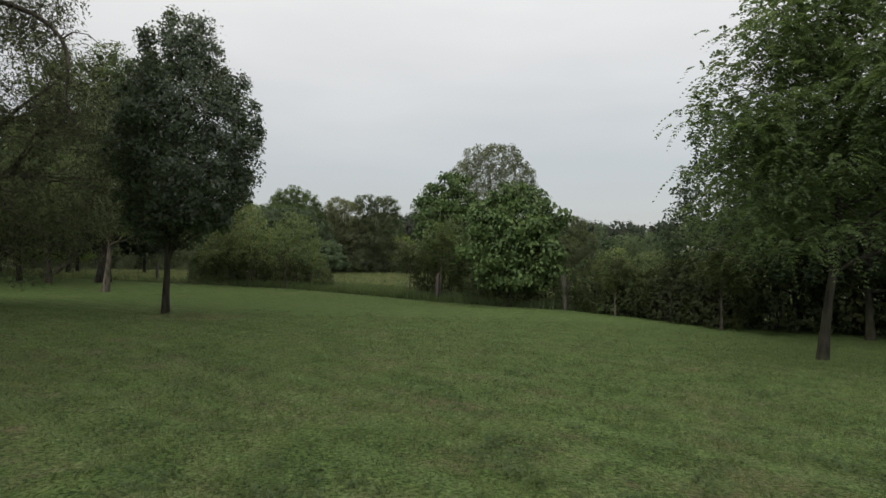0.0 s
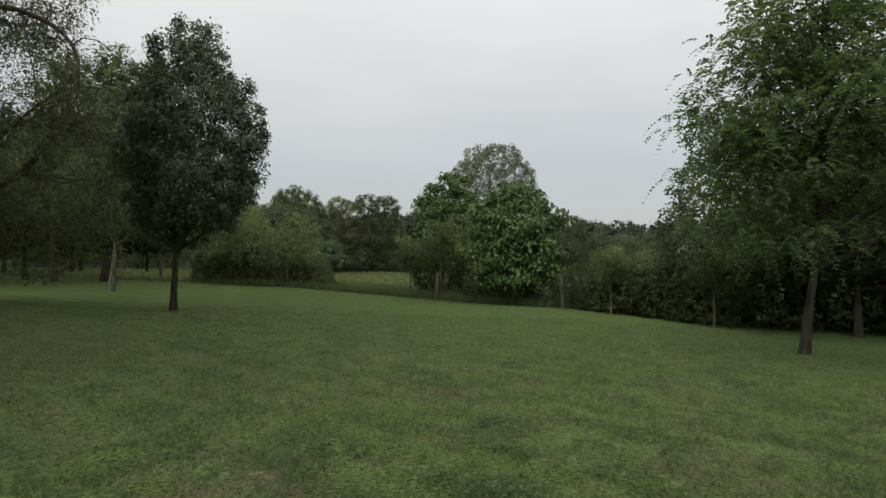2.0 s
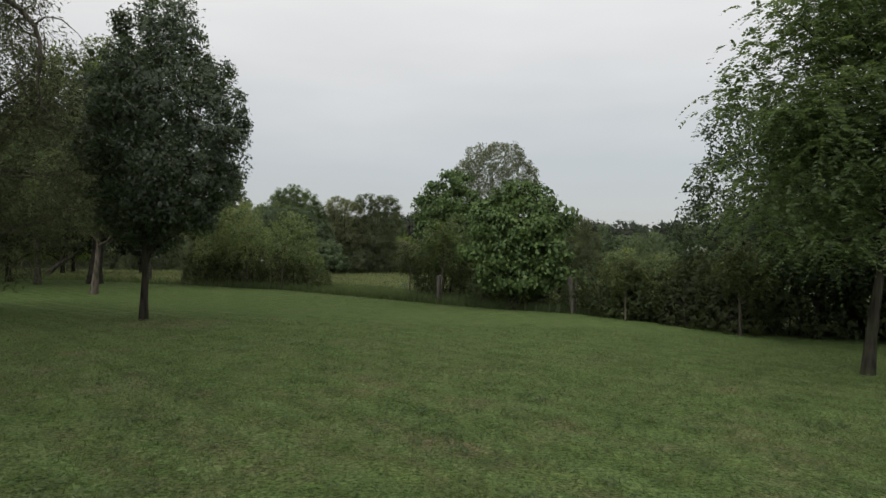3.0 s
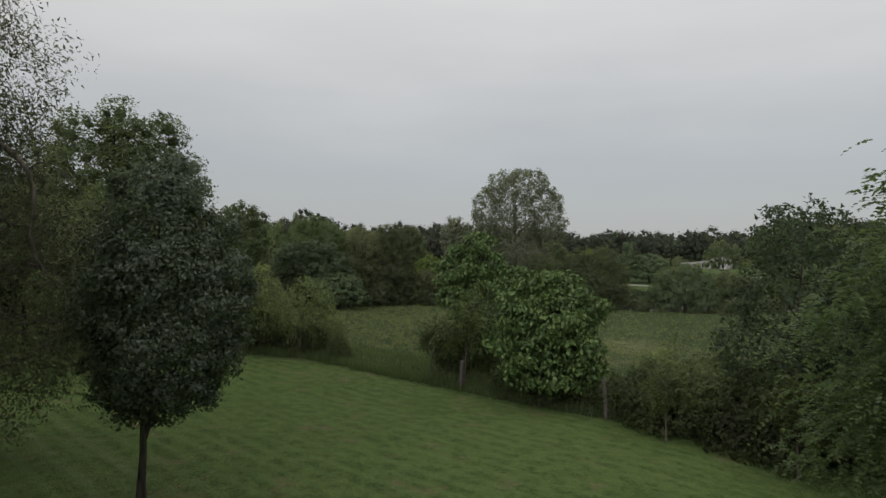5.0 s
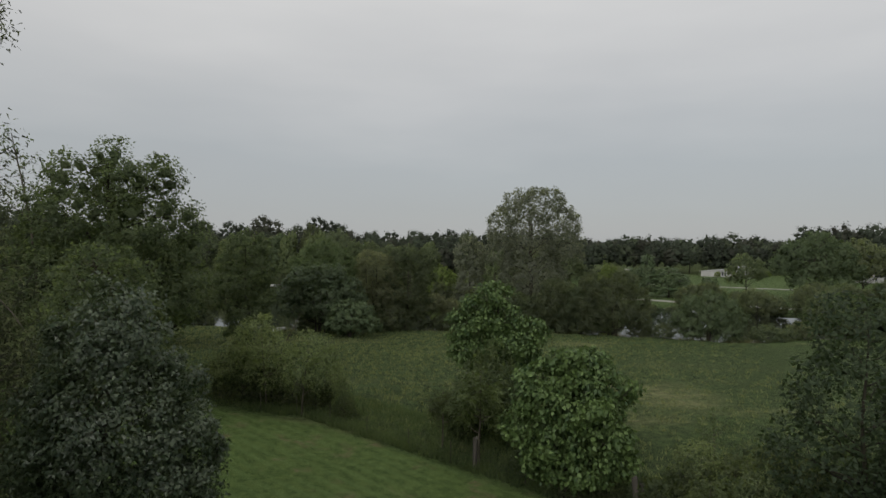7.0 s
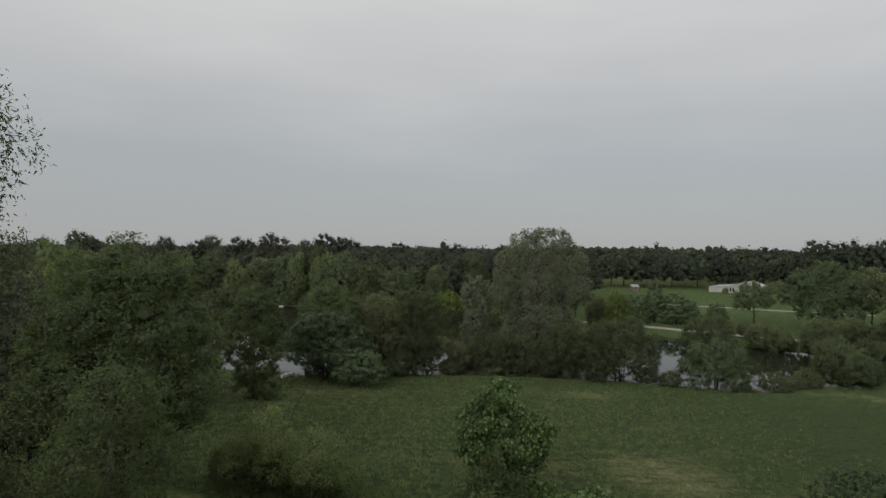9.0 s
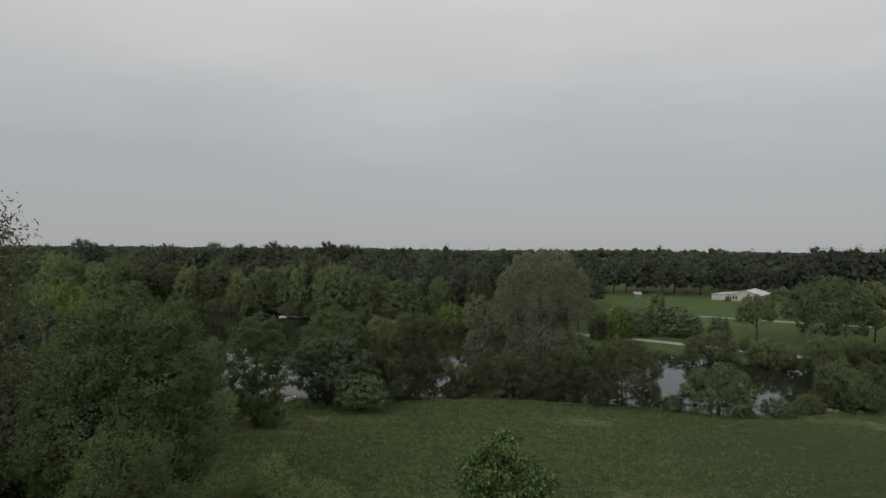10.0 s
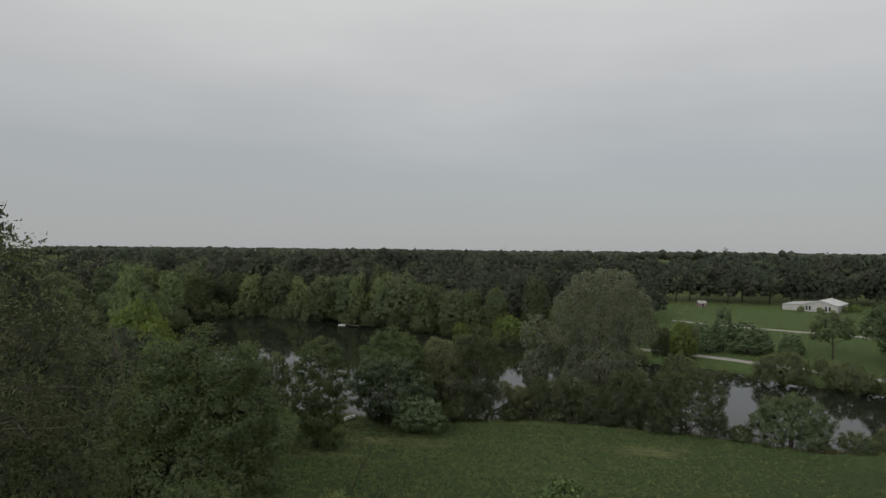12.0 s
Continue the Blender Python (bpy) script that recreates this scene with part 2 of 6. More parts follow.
    field = mix_rgb(nt, noise_fac(nt, 0.5, 5, 0.35, 0.65), (0.023, 0.040, 0.013), (0.039, 0.059, 0.021))
    wood = mix_rgb(nt, noise_fac(nt, 0.8, 5, 0.35, 0.65), (0.022, 0.030, 0.012), (0.050, 0.060, 0.024))
    a = line_factor(nt, 0.597, 0.802, 30.7, 0.8)
    b = line_factor(nt, 0.31, 0.95, 40.6, 0.8)
    mx = nt.nodes.new("ShaderNodeMath")
    mx.operation = "MAXIMUM"
    nt.links.new(a, mx.inputs[0])
    nt.links.new(b, mx.inputs[1])
    col = mix_rgb(nt, mx.outputs[0], lawn, past)
    far = line_factor(nt, 0.0, 1.0, 138, 3.0)
    col = mix_rgb(nt, far, col, field)
    col = mix_rgb(nt, line_factor(nt, -1.0, 0.18, 18.0, 6.0), col, mix_rgb(nt, far, col, wood))
    col = mix_rgb(nt, line_factor(nt, 0.0, 1.0, 318, 8.0), col, wood)
    nt.links.new(col, bsdf.inputs["Base Color"])
    bump = add(nt, "ShaderNodeBump", Strength=0.9, Distance=0.05)
    nt.links.new(fine, bump.inputs["Height"])
    nt.links.new(bump.outputs[0], bsdf.inputs["Normal"])
    bsdf.inputs["Roughness"].default_value = 0.95
    bsdf.inputs["Specular IOR Level"].default_value = 0.1
    sheen = add(nt, "ShaderNodeMapRange", To_Min=0.17, To_Max=0.16)
    nt.links.new(mx.outputs[0], sheen.inputs[0])
    nt.links.new(sheen.outputs[0], bsdf.inputs["Sheen Weight"])
    bsdf.inputs["Sheen Roughness"].default_value = 0.3
    bsdf.inputs["Sheen Tint"].default_value = (0.62, 0.85, 0.30, 1)
    return m


M_GROUND = ground_material()
M_PEAR = leaf_material("pear_leaf", (0.032, 0.055, 0.030), (0.114, 0.146, 0.082), 0.32, 0.4, 0.10, vary=0.0, shine=0.44)
M_WALNUT = leaf_material("walnut_leaf", (0.066, 0.102, 0.044), (0.124, 0.166, 0.072), 0.45, 0.62, 0.2, vary=0.0, shine=0.3)
M_WILLOW = leaf_material("willow_leaf", (0.058, 0.068, 0.046), (0.098, 0.112, 0.076), 0.45, 0.85, 0.2, vary=0.0, shine=0.3)
M_MAPLE = leaf_material("maple_leaf", (0.064, 0.092, 0.045), (0.112, 0.144, 0.065), 0.5, 0.58, 0.3, vary=0.0)
M_POPLAR = leaf_material("poplar_leaf", (0.076, 0.102, 0.054), (0.098, 0.126, 0.066), 0.6, 0.4)
M_POPLAR_PALE = leaf_material("pale_poplar_leaf", (0.100, 0.130, 0.060), (0.128, 0.160, 0.072), 0.6, 0.4)
M_CATALPA = leaf_material("catalpa_leaf", (0.024, 0.050, 0.017), (0.116, 0.174, 0.056), 0.5, 0.15, 0.25, vary=0.0, shine=0.2)
M_ASH = leaf_material("ash_leaf", (0.044, 0.064, 0.024), (0.092, 0.120, 0.042), 0.5, 0.4)
M_THICKET = leaf_material("thicket_leaf", (0.100, 0.134, 0.062), (0.196, 0.236, 0.106), 0.5, 0.55, 0.3, vary=0.4)
M_HEDGE = leaf_material("hedge_leaf", (0.050, 0.072, 0.034), (0.102, 0.128, 0.060), 0.6, 0.6)
M_SUMAC = leaf_material("dark_shrub_leaf", (0.064, 0.098, 0.046), (0.124, 0.164, 0.080), 0.45, 0.35, 0.2, vary=0.5)
M_GREY = leaf_material("grey_shrub_leaf", (0.050, 0.076, 0.038), (0.100, 0.132, 0.068), 0.45, 0.35, 0.15, vary=0.2)
M_DULL = leaf_material("brownish_willow_leaf", (0.134, 0.152, 0.088), (0.190, 0.206, 0.120), 0.6, 0.7, 0.2, vary=0.3)
M_ASHDARK = leaf_material("dark_ash_leaf", (0.078, 0.114, 0.050), (0.130, 0.172, 0.074), 0.5, 0.55, 0.15, vary=0.2)
M_POND = leaf_material("bank_leaf", (0.092, 0.116, 0.066), (0.126, 0.150, 0.086), 0.6, 0.64)
M_COTTON = leaf_material("cottonwood_leaf", (0.130, 0.148, 0.104), (0.198, 0.216, 0.156), 0.6, 0.6, 0.1, vary=0.2)
M_BRIGHT = leaf_material("bright_leaf", (0.100, 0.142, 0.036), (0.156, 0.200, 0.056), 0.55, 0.5, 0.3, vary=0.4)
M_ISLE = leaf_material("shore_willow_leaf", (0.074, 0.106, 0.052), (0.110, 0.146, 0.070), 0.55, 0.45, 0.15, vary=0.3)
M_ELM = leaf_material("elm_leaf", (0.032, 0.052, 0.026), (0.068, 0.094, 0.048), 0.55, 0.5, 0.15, vary=0.4)
M_FAR = leaf_material("far_leaf", (0.038, 0.050, 0.032), (0.050, 0.064, 0.040), 0.65, 0.3, 0.4, 0.4)
M_WOOD_EDGE = leaf_material("wood_edge_leaf", (0.050, 0.066, 0.042), (0.066, 0.084, 0.052), 0.65, 0.35, 0.4, 0.4)
M_FAR_DARK = leaf_material("dark_far_leaf", (0.025, 0.034, 0.021), (0.036, 0.046, 0.027), 0.65, 0.3, 0.3, 0.4)
M_FAR_PALE = leaf_material("pale_far_leaf", (0.060, 0.077, 0.042), (0.076, 0.093, 0.051), 0.65, 0.3, 0.3, 0.4)
M_FAR_DULL = leaf_material("brownish_far_leaf", (0.044, 0.047, 0.033), (0.056, 0.060, 0.040), 0.65, 0.3, 0.3, 0.4)
M_BLADE = leaf_material("grass_blade", (0.036, 0.058, 0.018), (0.138, 0.170, 0.066), 0.6, 0.3, 0.2, vary=0.0)
M_DRY = leaf_material("pasture_blade", (0.074, 0.106, 0.046), (0.224, 0.244, 0.136), 0.65, 0.65, 0.4, vary=0.0)
M_WEED = leaf_material("weed_leaf", (0.056, 0.090, 0.036), (0.132, 0.172, 0.078), 0.6, 0.55, 0.3, vary=0.0)
M_SEDGE = leaf_material("sedge_blade", (0.062, 0.070, 0.026), (0.150, 0.140, 0.066), 0.7, 0.35, 0.4, vary=0.0)
M_BARK = bark_material("grey_bark", (0.045, 0.038, 0.030), (0.150, 0.130, 0.105))
M_BARK_DARK = bark_material("dark_bark", (0.015, 0.013, 0.011), (0.055, 0.047, 0.039))
M_BARK_BLACK = bark_material("walnut_bark", (0.009, 0.008, 0.007), (0.036, 0.031, 0.026))
M_POST = plain_material("weathered_timber", (0.036, 0.031, 0.026), (0.098, 0.088, 0.076), 5, 0.9, 0, (1, 1, 0.15))
M_STEEL = plain_material("rusty_steel", (0.06, 0.05, 0.04), (0.14, 0.12, 0.10), 8, 0.6, 0.5)
M_WHITE = plain_material("white_sheet_metal", (0.33, 0.33, 0.315), (0.40, 0.40, 0.385), 0.6, 0.5)
M_ROOF = plain_material("pale_roof_metal", (0.40, 0.408, 0.416), (0.48, 0.488, 0.496), 0.5, 0.4)
M_DARKGLASS = plain_material("dark_glass", (0.02, 0.022, 0.025), (0.035, 0.04, 0.045), 2, 0.1)
M_GRAVEL = plain_material("pale_gravel", (0.17, 0.165, 0.15), (0.27, 0.262, 0.24), 1.5, 0.95)
M_BROWN = plain_material("brown_boards", (0.12, 0.09, 0.07), (0.18, 0.14, 0.11), 2, 0.8)
M_SHINGLE = plain_material("grey_shingle", (0.20, 0.19, 0.18), (0.32, 0.31, 0.30), 1.5, 0.9)
M_BOAT = plain_material("white_hull", (0.65, 0.66, 0.66), (0.78, 0.78, 0.78), 1, 0.3)
M_ROCK = plain_material("grey_rock", (0.053, 0.053, 0.045), (0.128, 0.128, 0.112), 2, 0.9)


def water_material():
    m, nt, bsdf = nodes_of("pond_water")
    bsdf.inputs["Base Color"].default_value = (0.010, 0.012, 0.009, 1)
    bsdf.inputs["Roughness"].default_value = 0.04
    bsdf.inputs["IOR"].default_value = 1.33
    h = noise_fac(nt, 0.9, 3, 0.2, 0.8, (1.0, 0.45, 1.0))
    bump = add(nt, "ShaderNodeBump", Strength=0.05, Distance=0.05)
    nt.links.new(h, bump.inputs["Height"])
    nt.links.new(bump.outputs[0], bsdf.inputs["Normal"])
    return m


M_WATER = water_material()


# ---------------------------------------------------------------- mesh helpers
def mesh_np(name, verts, polys, mat, slots=(), normals=None):
    """A mesh from an array of corners and arrays of faces (rows of three or four), with soft normals if given."""
    me = bpy.data.meshes.new(name)
    verts = np.asarray(verts, np.float32)
    polys = [np.asarray(p, np.int32) for p in polys if len(p)]
    sizes = np.concatenate([np.full(len(p), p.shape[1], np.int32) for p in polys])
    loops = np.concatenate([p.ravel() for p in polys])
    me.vertices.add(len(verts))
    me.vertices.foreach_set("co", verts.ravel())
    me.loops.add(len(loops))
    me.loops.foreach_set("vertex_index", loops)
    me.polygons.add(len(sizes))
    me.polygons.foreach_set("loop_start", np.concatenate([[0], np.cumsum(sizes)[:-1]]).astype(np.int32))
    me.polygons.foreach_set("loop_total", sizes)
    me.update(calc_edges=True)
    if isinstance(mat, list):
        for m in mat:
            me.materials.append(m)
        me.polygons.foreach_set("material_index", np.asarray(slots, np.int32))
    else:
        me.materials.append(mat)
    if normals is not None:
        me.polygons.foreach_set("use_smooth", np.ones(len(sizes), bool))
        me.normals_split_custom_set_from_vertices(normals)
    return me


def part_np(name, me, parent, label=""):
    ob = new(name, me)
    ob.parent = parent
    return tagged(ob, label)


def part(name, bm, mat, parent=None, label=""):
    me = bpy.data.meshes.new(name)
    bm.to_mesh(me)
    bm.free()
    me.materials.append(mat)
    ob = new(name, me)
    ob.parent = parent
    return tagged(ob, label)


def box(bm, x0, x1, y0, y1, z0, z1, bevel=0.0):
    made = bmesh.ops.create_cube(bm, size=1)["verts"]
    bmesh.ops.transform(bm, matrix=Matrix.LocRotScale(((x0 + x1) / 2, (y0 + y1) / 2, (z0 + z1) / 2), None, (x1 - x0, y1 - y0, z1 - z0)), verts=made)
    if bevel:
        bmesh.ops.bevel(bm, geom=list({e for v in made for e in v.link_edges}), offset=bevel, segments=1, affect="EDGES")
    return bm


def ground_z(x, y):
    """Height of the land, without the pond."""
    z = np.interp(y, (-60, 0, 8, 20, 37, 50, 80, 97, 110, 160, 320, 400, 1200, 5000),
                  (1.6, 0.85, 0.58, 0.05, -1.1, -1.35, -2.15, -2.5, -2.6, -3.0, -3.0, -2.5, -4.5, -30))
    tilt = 0.02 * np.interp(y, (60, 100, 130), (1, 0.3, 0)) * np.clip(x, -30, 15) + 0.016 * np.interp(y, (2, 10, 18, 30), (0, 1, 1, 0)) * np.clip(x, 0, 15)
    dip = 0.45 * np.interp(x, (7, 14), (0, 1)) * np.interp(y, (14, 23, 34, 50), (0, 1, 1, 0))
    return z - tilt - dip


POND = np.array([(-75, 112), (-47, 104.5), (-31, 100.5), (-18, 102.5), (-6.8, 105), (10, 105), (27, 102), (38, 97.6), (46, 100.5), (52, 106), (60, 110), (70, 112), (84, 110), (84, 124), (74, 131), (66, 133), (57, 138.5), (49.5, 140.5), (45.5, 147.5),
                 (36.6, 153.5), (27, 156), (10, 168), (-5, 184), (-16, 189.5), (-30, 193), (-52, 200), (-70, 209.5), (-92, 230), (-112, 229), (-134, 219), (-128, 190), (-118, 170), (-100, 135)], float)


def pond_depth(x, y):
    """Distance inside the pond's shore (positive in the water)."""
    x, y = np.asarray(x, float), np.asarray(y, float)
    inside, near = np.zeros(x.shape, bool), np.full(x.shape, 1e9)
    for (ax, ay), (bx, by) in zip(POND, np.roll(POND, -1, 0)):
        t = np.clip(((x - ax) * (bx - ax) + (y - ay) * (by - ay)) / ((bx - ax) ** 2 + (by - ay) ** 2), 0, 1)
        near = np.minimum(near, np.hypot(x - ax - t * (bx - ax), y - ay - t * (by - ay)))
        cross = ((ay > y) != (by > y)) & (x < (bx - ax) * (y - ay) / (by - ay + 1e-12) + ax)
        inside ^= cross
    return np.where(inside, near, -near)


WATER_Z = -3.25


def land_z(x, y):
    z = ground_z(x, y)
    d = pond_depth(x, y)
    rough = 0.04 * np.sin(x * 0.9 + 1.3 * np.sin(y * 0.7)) * np.sin(y * 0.8 + 0.6 * np.sin(x * 0.5)) * (np.asarray(y) > 52)
    bank = np.clip((d + 2.5) / 4.5, 0, 1)
    return z + rough - bank * bank * (3 - 2 * bank) * 2.0


def at_ground(x, y):
    return float(land_z(np.array([x], float), np.array([y], float))[0])


# ---------------------------------------------------------------- the land
def axis(limits):
    out = []
    for a, b, n in limits:
        out += list(np.linspace(a, b, n, endpoint=False))
    return np.array(out + [limits[-1][1]])


def build_ground():
    xs = axis([(-3200, -600, 12), (-600, -140, 24), (-140, -50, 46), (-50, 50, 44), (50, 110, 24), (110, 300, 24), (300, 900, 14), (900, 3200, 10)])
    ys = axis([(-400, -30, 10), (-30, 0, 16), (0, 60, 44), (60, 95, 20), (95, 230, 64), (230, 420, 20), (420, 1200, 16), (1200, 4600, 14)])
    gx, gy = np.meshgrid(xs, ys)
    v = np.stack([gx, gy, land_z(gx, gy)], -1).reshape(-1, 3)
    n = len(xs)
    i = (np.arange(len(ys) - 1)[:, None] * n + np.arange(n - 1)).ravel()
    me = mesh_np("ground", v, [np.stack([i, i + 1, i + n + 1, i + n], -1)], M_GROUND)
    me.polygons.foreach_set("use_smooth", np.ones(len(me.polygons), bool))
    tagged(new("ground", me), "mown lawn, rough green pasture and far fields", "ground", kind="structure")


def build_water():
    bm = bmesh.new()
    bm.faces.new([bm.verts.new((x, y, WATER_Z)) for x, y in ((-145, 94), (92, 94), (92, 236), (-145, 236))])
    tagged(part("water", bm, M_WATER), "dark still pond water mirroring trees and sky", "water", kind="structure")


def ribbon(name, points, width, mat, label, category):
    """A road laid 3 cm over the land along some points."""
    pts = np.array(points, float)
    d = np.concatenate([[0], np.cumsum(np.hypot(*np.diff(pts, axis=0).T))])
    s = np.linspace(0, d[-1], int(d[-1] / 2) + 2)
    c = np.stack([np.interp(s, d, pts[:, 0]), np.interp(s, d, pts[:, 1])], -1)
    t = np.gradient(c, axis=0)
    t /= np.linalg.norm(t, axis=1)[:, None]
    nrm = np.stack([-t[:, 1], t[:, 0]], -1)
    rows = []
    for k, lift in ((-0.56, -0.05), (-0.5, 0.05), (0, 0.12), (0.5, 0.05), (0.56, -0.05)):
        p = c + nrm * width * k + (0.15 * np.sin(s * 0.8 + k * 7))[:, None] * nrm * (abs(k) > 0.3)
        rows.append(np.concatenate([p, (ground_z(c[:, 0], c[:, 1]) + lift)[:, None]], 1))
    v = np.stack(rows, 1).reshape(-1, 3)
    i = (np.arange(len(c) - 1)[:, None] * 5 + np.arange(4)).ravel()
    me = mesh_np(name, v, [np.stack([i, i + 1, i + 6, i + 5], -1)], mat)
    return tagged(new(name, me), label, category, kind="structure")


# ---------------------------------------------------------------- trees
def tube(points, radii, sides):
    """Corners and faces of a tapered, bent tube."""
    p = np.asarray(points, float)
    r = np.asarray(radii, float)
    t = np.gradient(p, axis=0)
    t /= np.linalg.norm(t, axis=1)[:, None] + 1e-9
    ref = np.where(np.abs(t[:, 2:3]) > 0.9, np.array([[1.0, 0, 0]]), np.array([[0, 0, 1.0]]))
    u = np.cross(t, ref)
    u /= np.linalg.norm(u, axis=1)[:, None] + 1e-9
    w = np.cross(t, u)
    a = np.arange(sides) * 2 * np.pi / sides
    v = p[:, None] + r[:, None, None] * (np.cos(a)[None, :, None] * u[:, None] + np.sin(a)[None, :, None] * w[:, None])
    i, j = np.meshgrid(np.arange(len(p) - 1), np.arange(sides), indexing="ij")
    k = (j + 1) % sides
    f = np.stack([i * sides + j, i * sides + k, (i + 1) * sides + k, (i + 1) * sides + j], -1).reshape(-1, 4)
    return v.reshape(-1, 3), f


class Woody:
    """Collects tubes into one mesh."""

    def __init__(self):
        self.v, self.f, self.n = [], [], 0

    def add(self, points, radii, sides):
        v, f = tube(points, radii, sides)
        self.v.append(v)
        self.f.append(f + self.n)
        self.n += len(v)

    def mesh(self, name, mat):
        me = mesh_np(name, np.concatenate(self.v), [np.concatenate(self.f)], mat)
        me.polygons.foreach_set("use_smooth", np.ones(len(me.polygons), bool))
        return me


def unit(v):
    return v / (np.linalg.norm(v, axis=-1, keepdims=True) + 1e-9)


def leaves_simple(rng, p, out, nrm, size, aspect, droop, wide=False):
    """Pointed leaves at p that face along nrm: folded blades, tips outwards and down."""
    n = len(p)
    a = out * 0.6 + rng.normal(0, 0.75, (n, 3)) - np.array([0, 0, droop])
    a = unit(a - nrm * (a * nrm).sum(-1, keepdims=True) * 0.85)
    b = unit(np.cross(nrm, a))
    nrm = np.cross(a, b)
    L = (size * rng.uniform(0.65, 1.25, n))[:, None]
    w = L * aspect * 0.5
    if wide == "tri":
        v = np.stack([p - a * L * 0.35 + b * w, p - a * L * 0.35 - b * w, p + a * L * 0.65], 1)
        return v.reshape(-1, 3), [np.arange(3 * n).reshape(-1, 3)]
    if not wide:
        v = np.stack([p, p + a * L * 0.42 + b * w + nrm * w * 0.2, p + a * L - nrm * L * 0.1, p + a * L * 0.42 - b * w + nrm * w * 0.2], 1)
        f = np.arange(n)[:, None] * 4 + np.arange(4)
        return v.reshape(-1, 3), [f]
    v = np.stack([p, p + a * L * 0.12 + b * w * 0.8 + nrm * w * 0.2, p + a * L * 0.5 + b * w * 0.95 + nrm * w * 0.15, p + a * L - nrm * L * 0.2,
                  p + a * L * 0.5 - b * w * 0.95 + nrm * w * 0.15, p + a * L * 0.12 - b * w * 0.8 + nrm * w * 0.2], 1)
    i = np.arange(n)[:, None] * 6
    return v.reshape(-1, 3), [i + np.array([0, 1, 2, 3]), i + np.array([0, 3, 4, 5])]


def puff_leaves(rng, c, mid, per, r, flat=0.95, rough=0.42):
    """Leaf places over rounded sprays of foliage at c: place, way out and facing."""
    k = np.repeat(np.arange(len(c)), per)
    big = (r * rng.uniform(0.6, 1.35, len(c)))[k][:, None]
    d = unit(rng.normal(0, 1, (len(k), 3)) + np.array([0, 0, 0.15]) + unit(c - mid)[k] * 0.3)
    p = c[k] + d * big * rng.uniform(0.15, 1.3, (len(k), 1)) * np.array([1, 1, flat])
    soft = d * 0.75 + unit(c - mid)[k] * 0.45 + np.array([0, 0, 0.5])
    nrm = unit(soft + rng.normal(0, rough, (len(k), 3)))
    return p, d, nrm


def leaves_pinnate(rng, p, out, size, pairs, leaflet):
    """Feather-like leaves: two rows of leaflets on an arching stalk."""
    n = len(p)
    flat = unit(out * np.array([1, 1, 0.3]) + rng.normal(0, 0.45, (n, 3)) + np.array([0, 0, 0.1]))
    L = size * rng.uniform(0.7, 1.2, n)
    s = np.linspace(0.2, 1.0, pairs)
    droop = rng.uniform(0.45, 0.9, n)
    stalk = p[:, None] + flat[:, None] * (L[:, None] * s)[..., None]
    stalk[..., 2] -= (droop * L)[:, None] * s ** 2
    side = unit(np.cross(flat, np.array([0, 0, 1.0])) + rng.normal(0, 0.15, (n, 3)))
    vs = []
    for sign in (-1, 1):
        d = unit(side[:, None] * sign + flat[:, None] * 0.55 + np.array([0, 0, -0.35]) + rng.normal(0, 0.12, (n, pairs, 3)))
        ll = (leaflet * rng.uniform(0.8, 1.2, (n, pairs)) * (1 - 0.35 * s))[..., None]
        wd = unit(np.cross(d, unit(np.array([0, 0, 1.0]) + rng.normal(0, 0.5, (n, pairs, 3)) + rng.normal(0, 0.4, (n, 1, 3))))) * ll * 0.27
        vs.append(np.stack([stalk, stalk + d * ll * 0.45 + wd, stalk + d * ll, stalk + d * ll * 0.45 - wd], 2).reshape(-1, 3))
    v = np.concatenate(vs)
    return v, [np.arange(len(v)).reshape(-1, 4)]


def crown_points(rng, lobes, count, shell=0.5):
    """Points through a crown made of ellipsoid lobes (x, y, z, rx, ry, rz), thicker near its skin and uneven."""
    lobes = np.array(lobes, float)
    vol = np.prod(lobes[:, 3:], 1) ** 0.75
    which = rng.choice(len(lobes), count, p=vol / vol.sum())
    d = unit(rng.normal(0, 1, (count, 3)))
    bumps = unit(rng.normal(0, 1, (14, 3)))
    lump = 0.93 + 0.10 * np.clip((d @ bumps.T - 0.75) * 4, 0, 1).sum(1)
    r = (shell + (1 - shell) * rng.uniform(0, 1, count) ** 0.7) * lump
    c = lobes[which]
    return c[:, :3] + d * r[:, None] * c[:, 3:], c[:, :3]


ICO = None


def ico_core():
    """Corners and faces of a twenty-sided ball."""
    global ICO
    if ICO is None:
        bm = bmesh.new()
        bmesh.ops.create_icosphere(bm, subdivisions=1, radius=1.0)
        bm.verts.ensure_lookup_table()
        ICO = np.array([v.co[:] for v in bm.verts]), np.array([[v.index for v in f.verts] for f in bm.faces])
        bm.free()
    return ICO


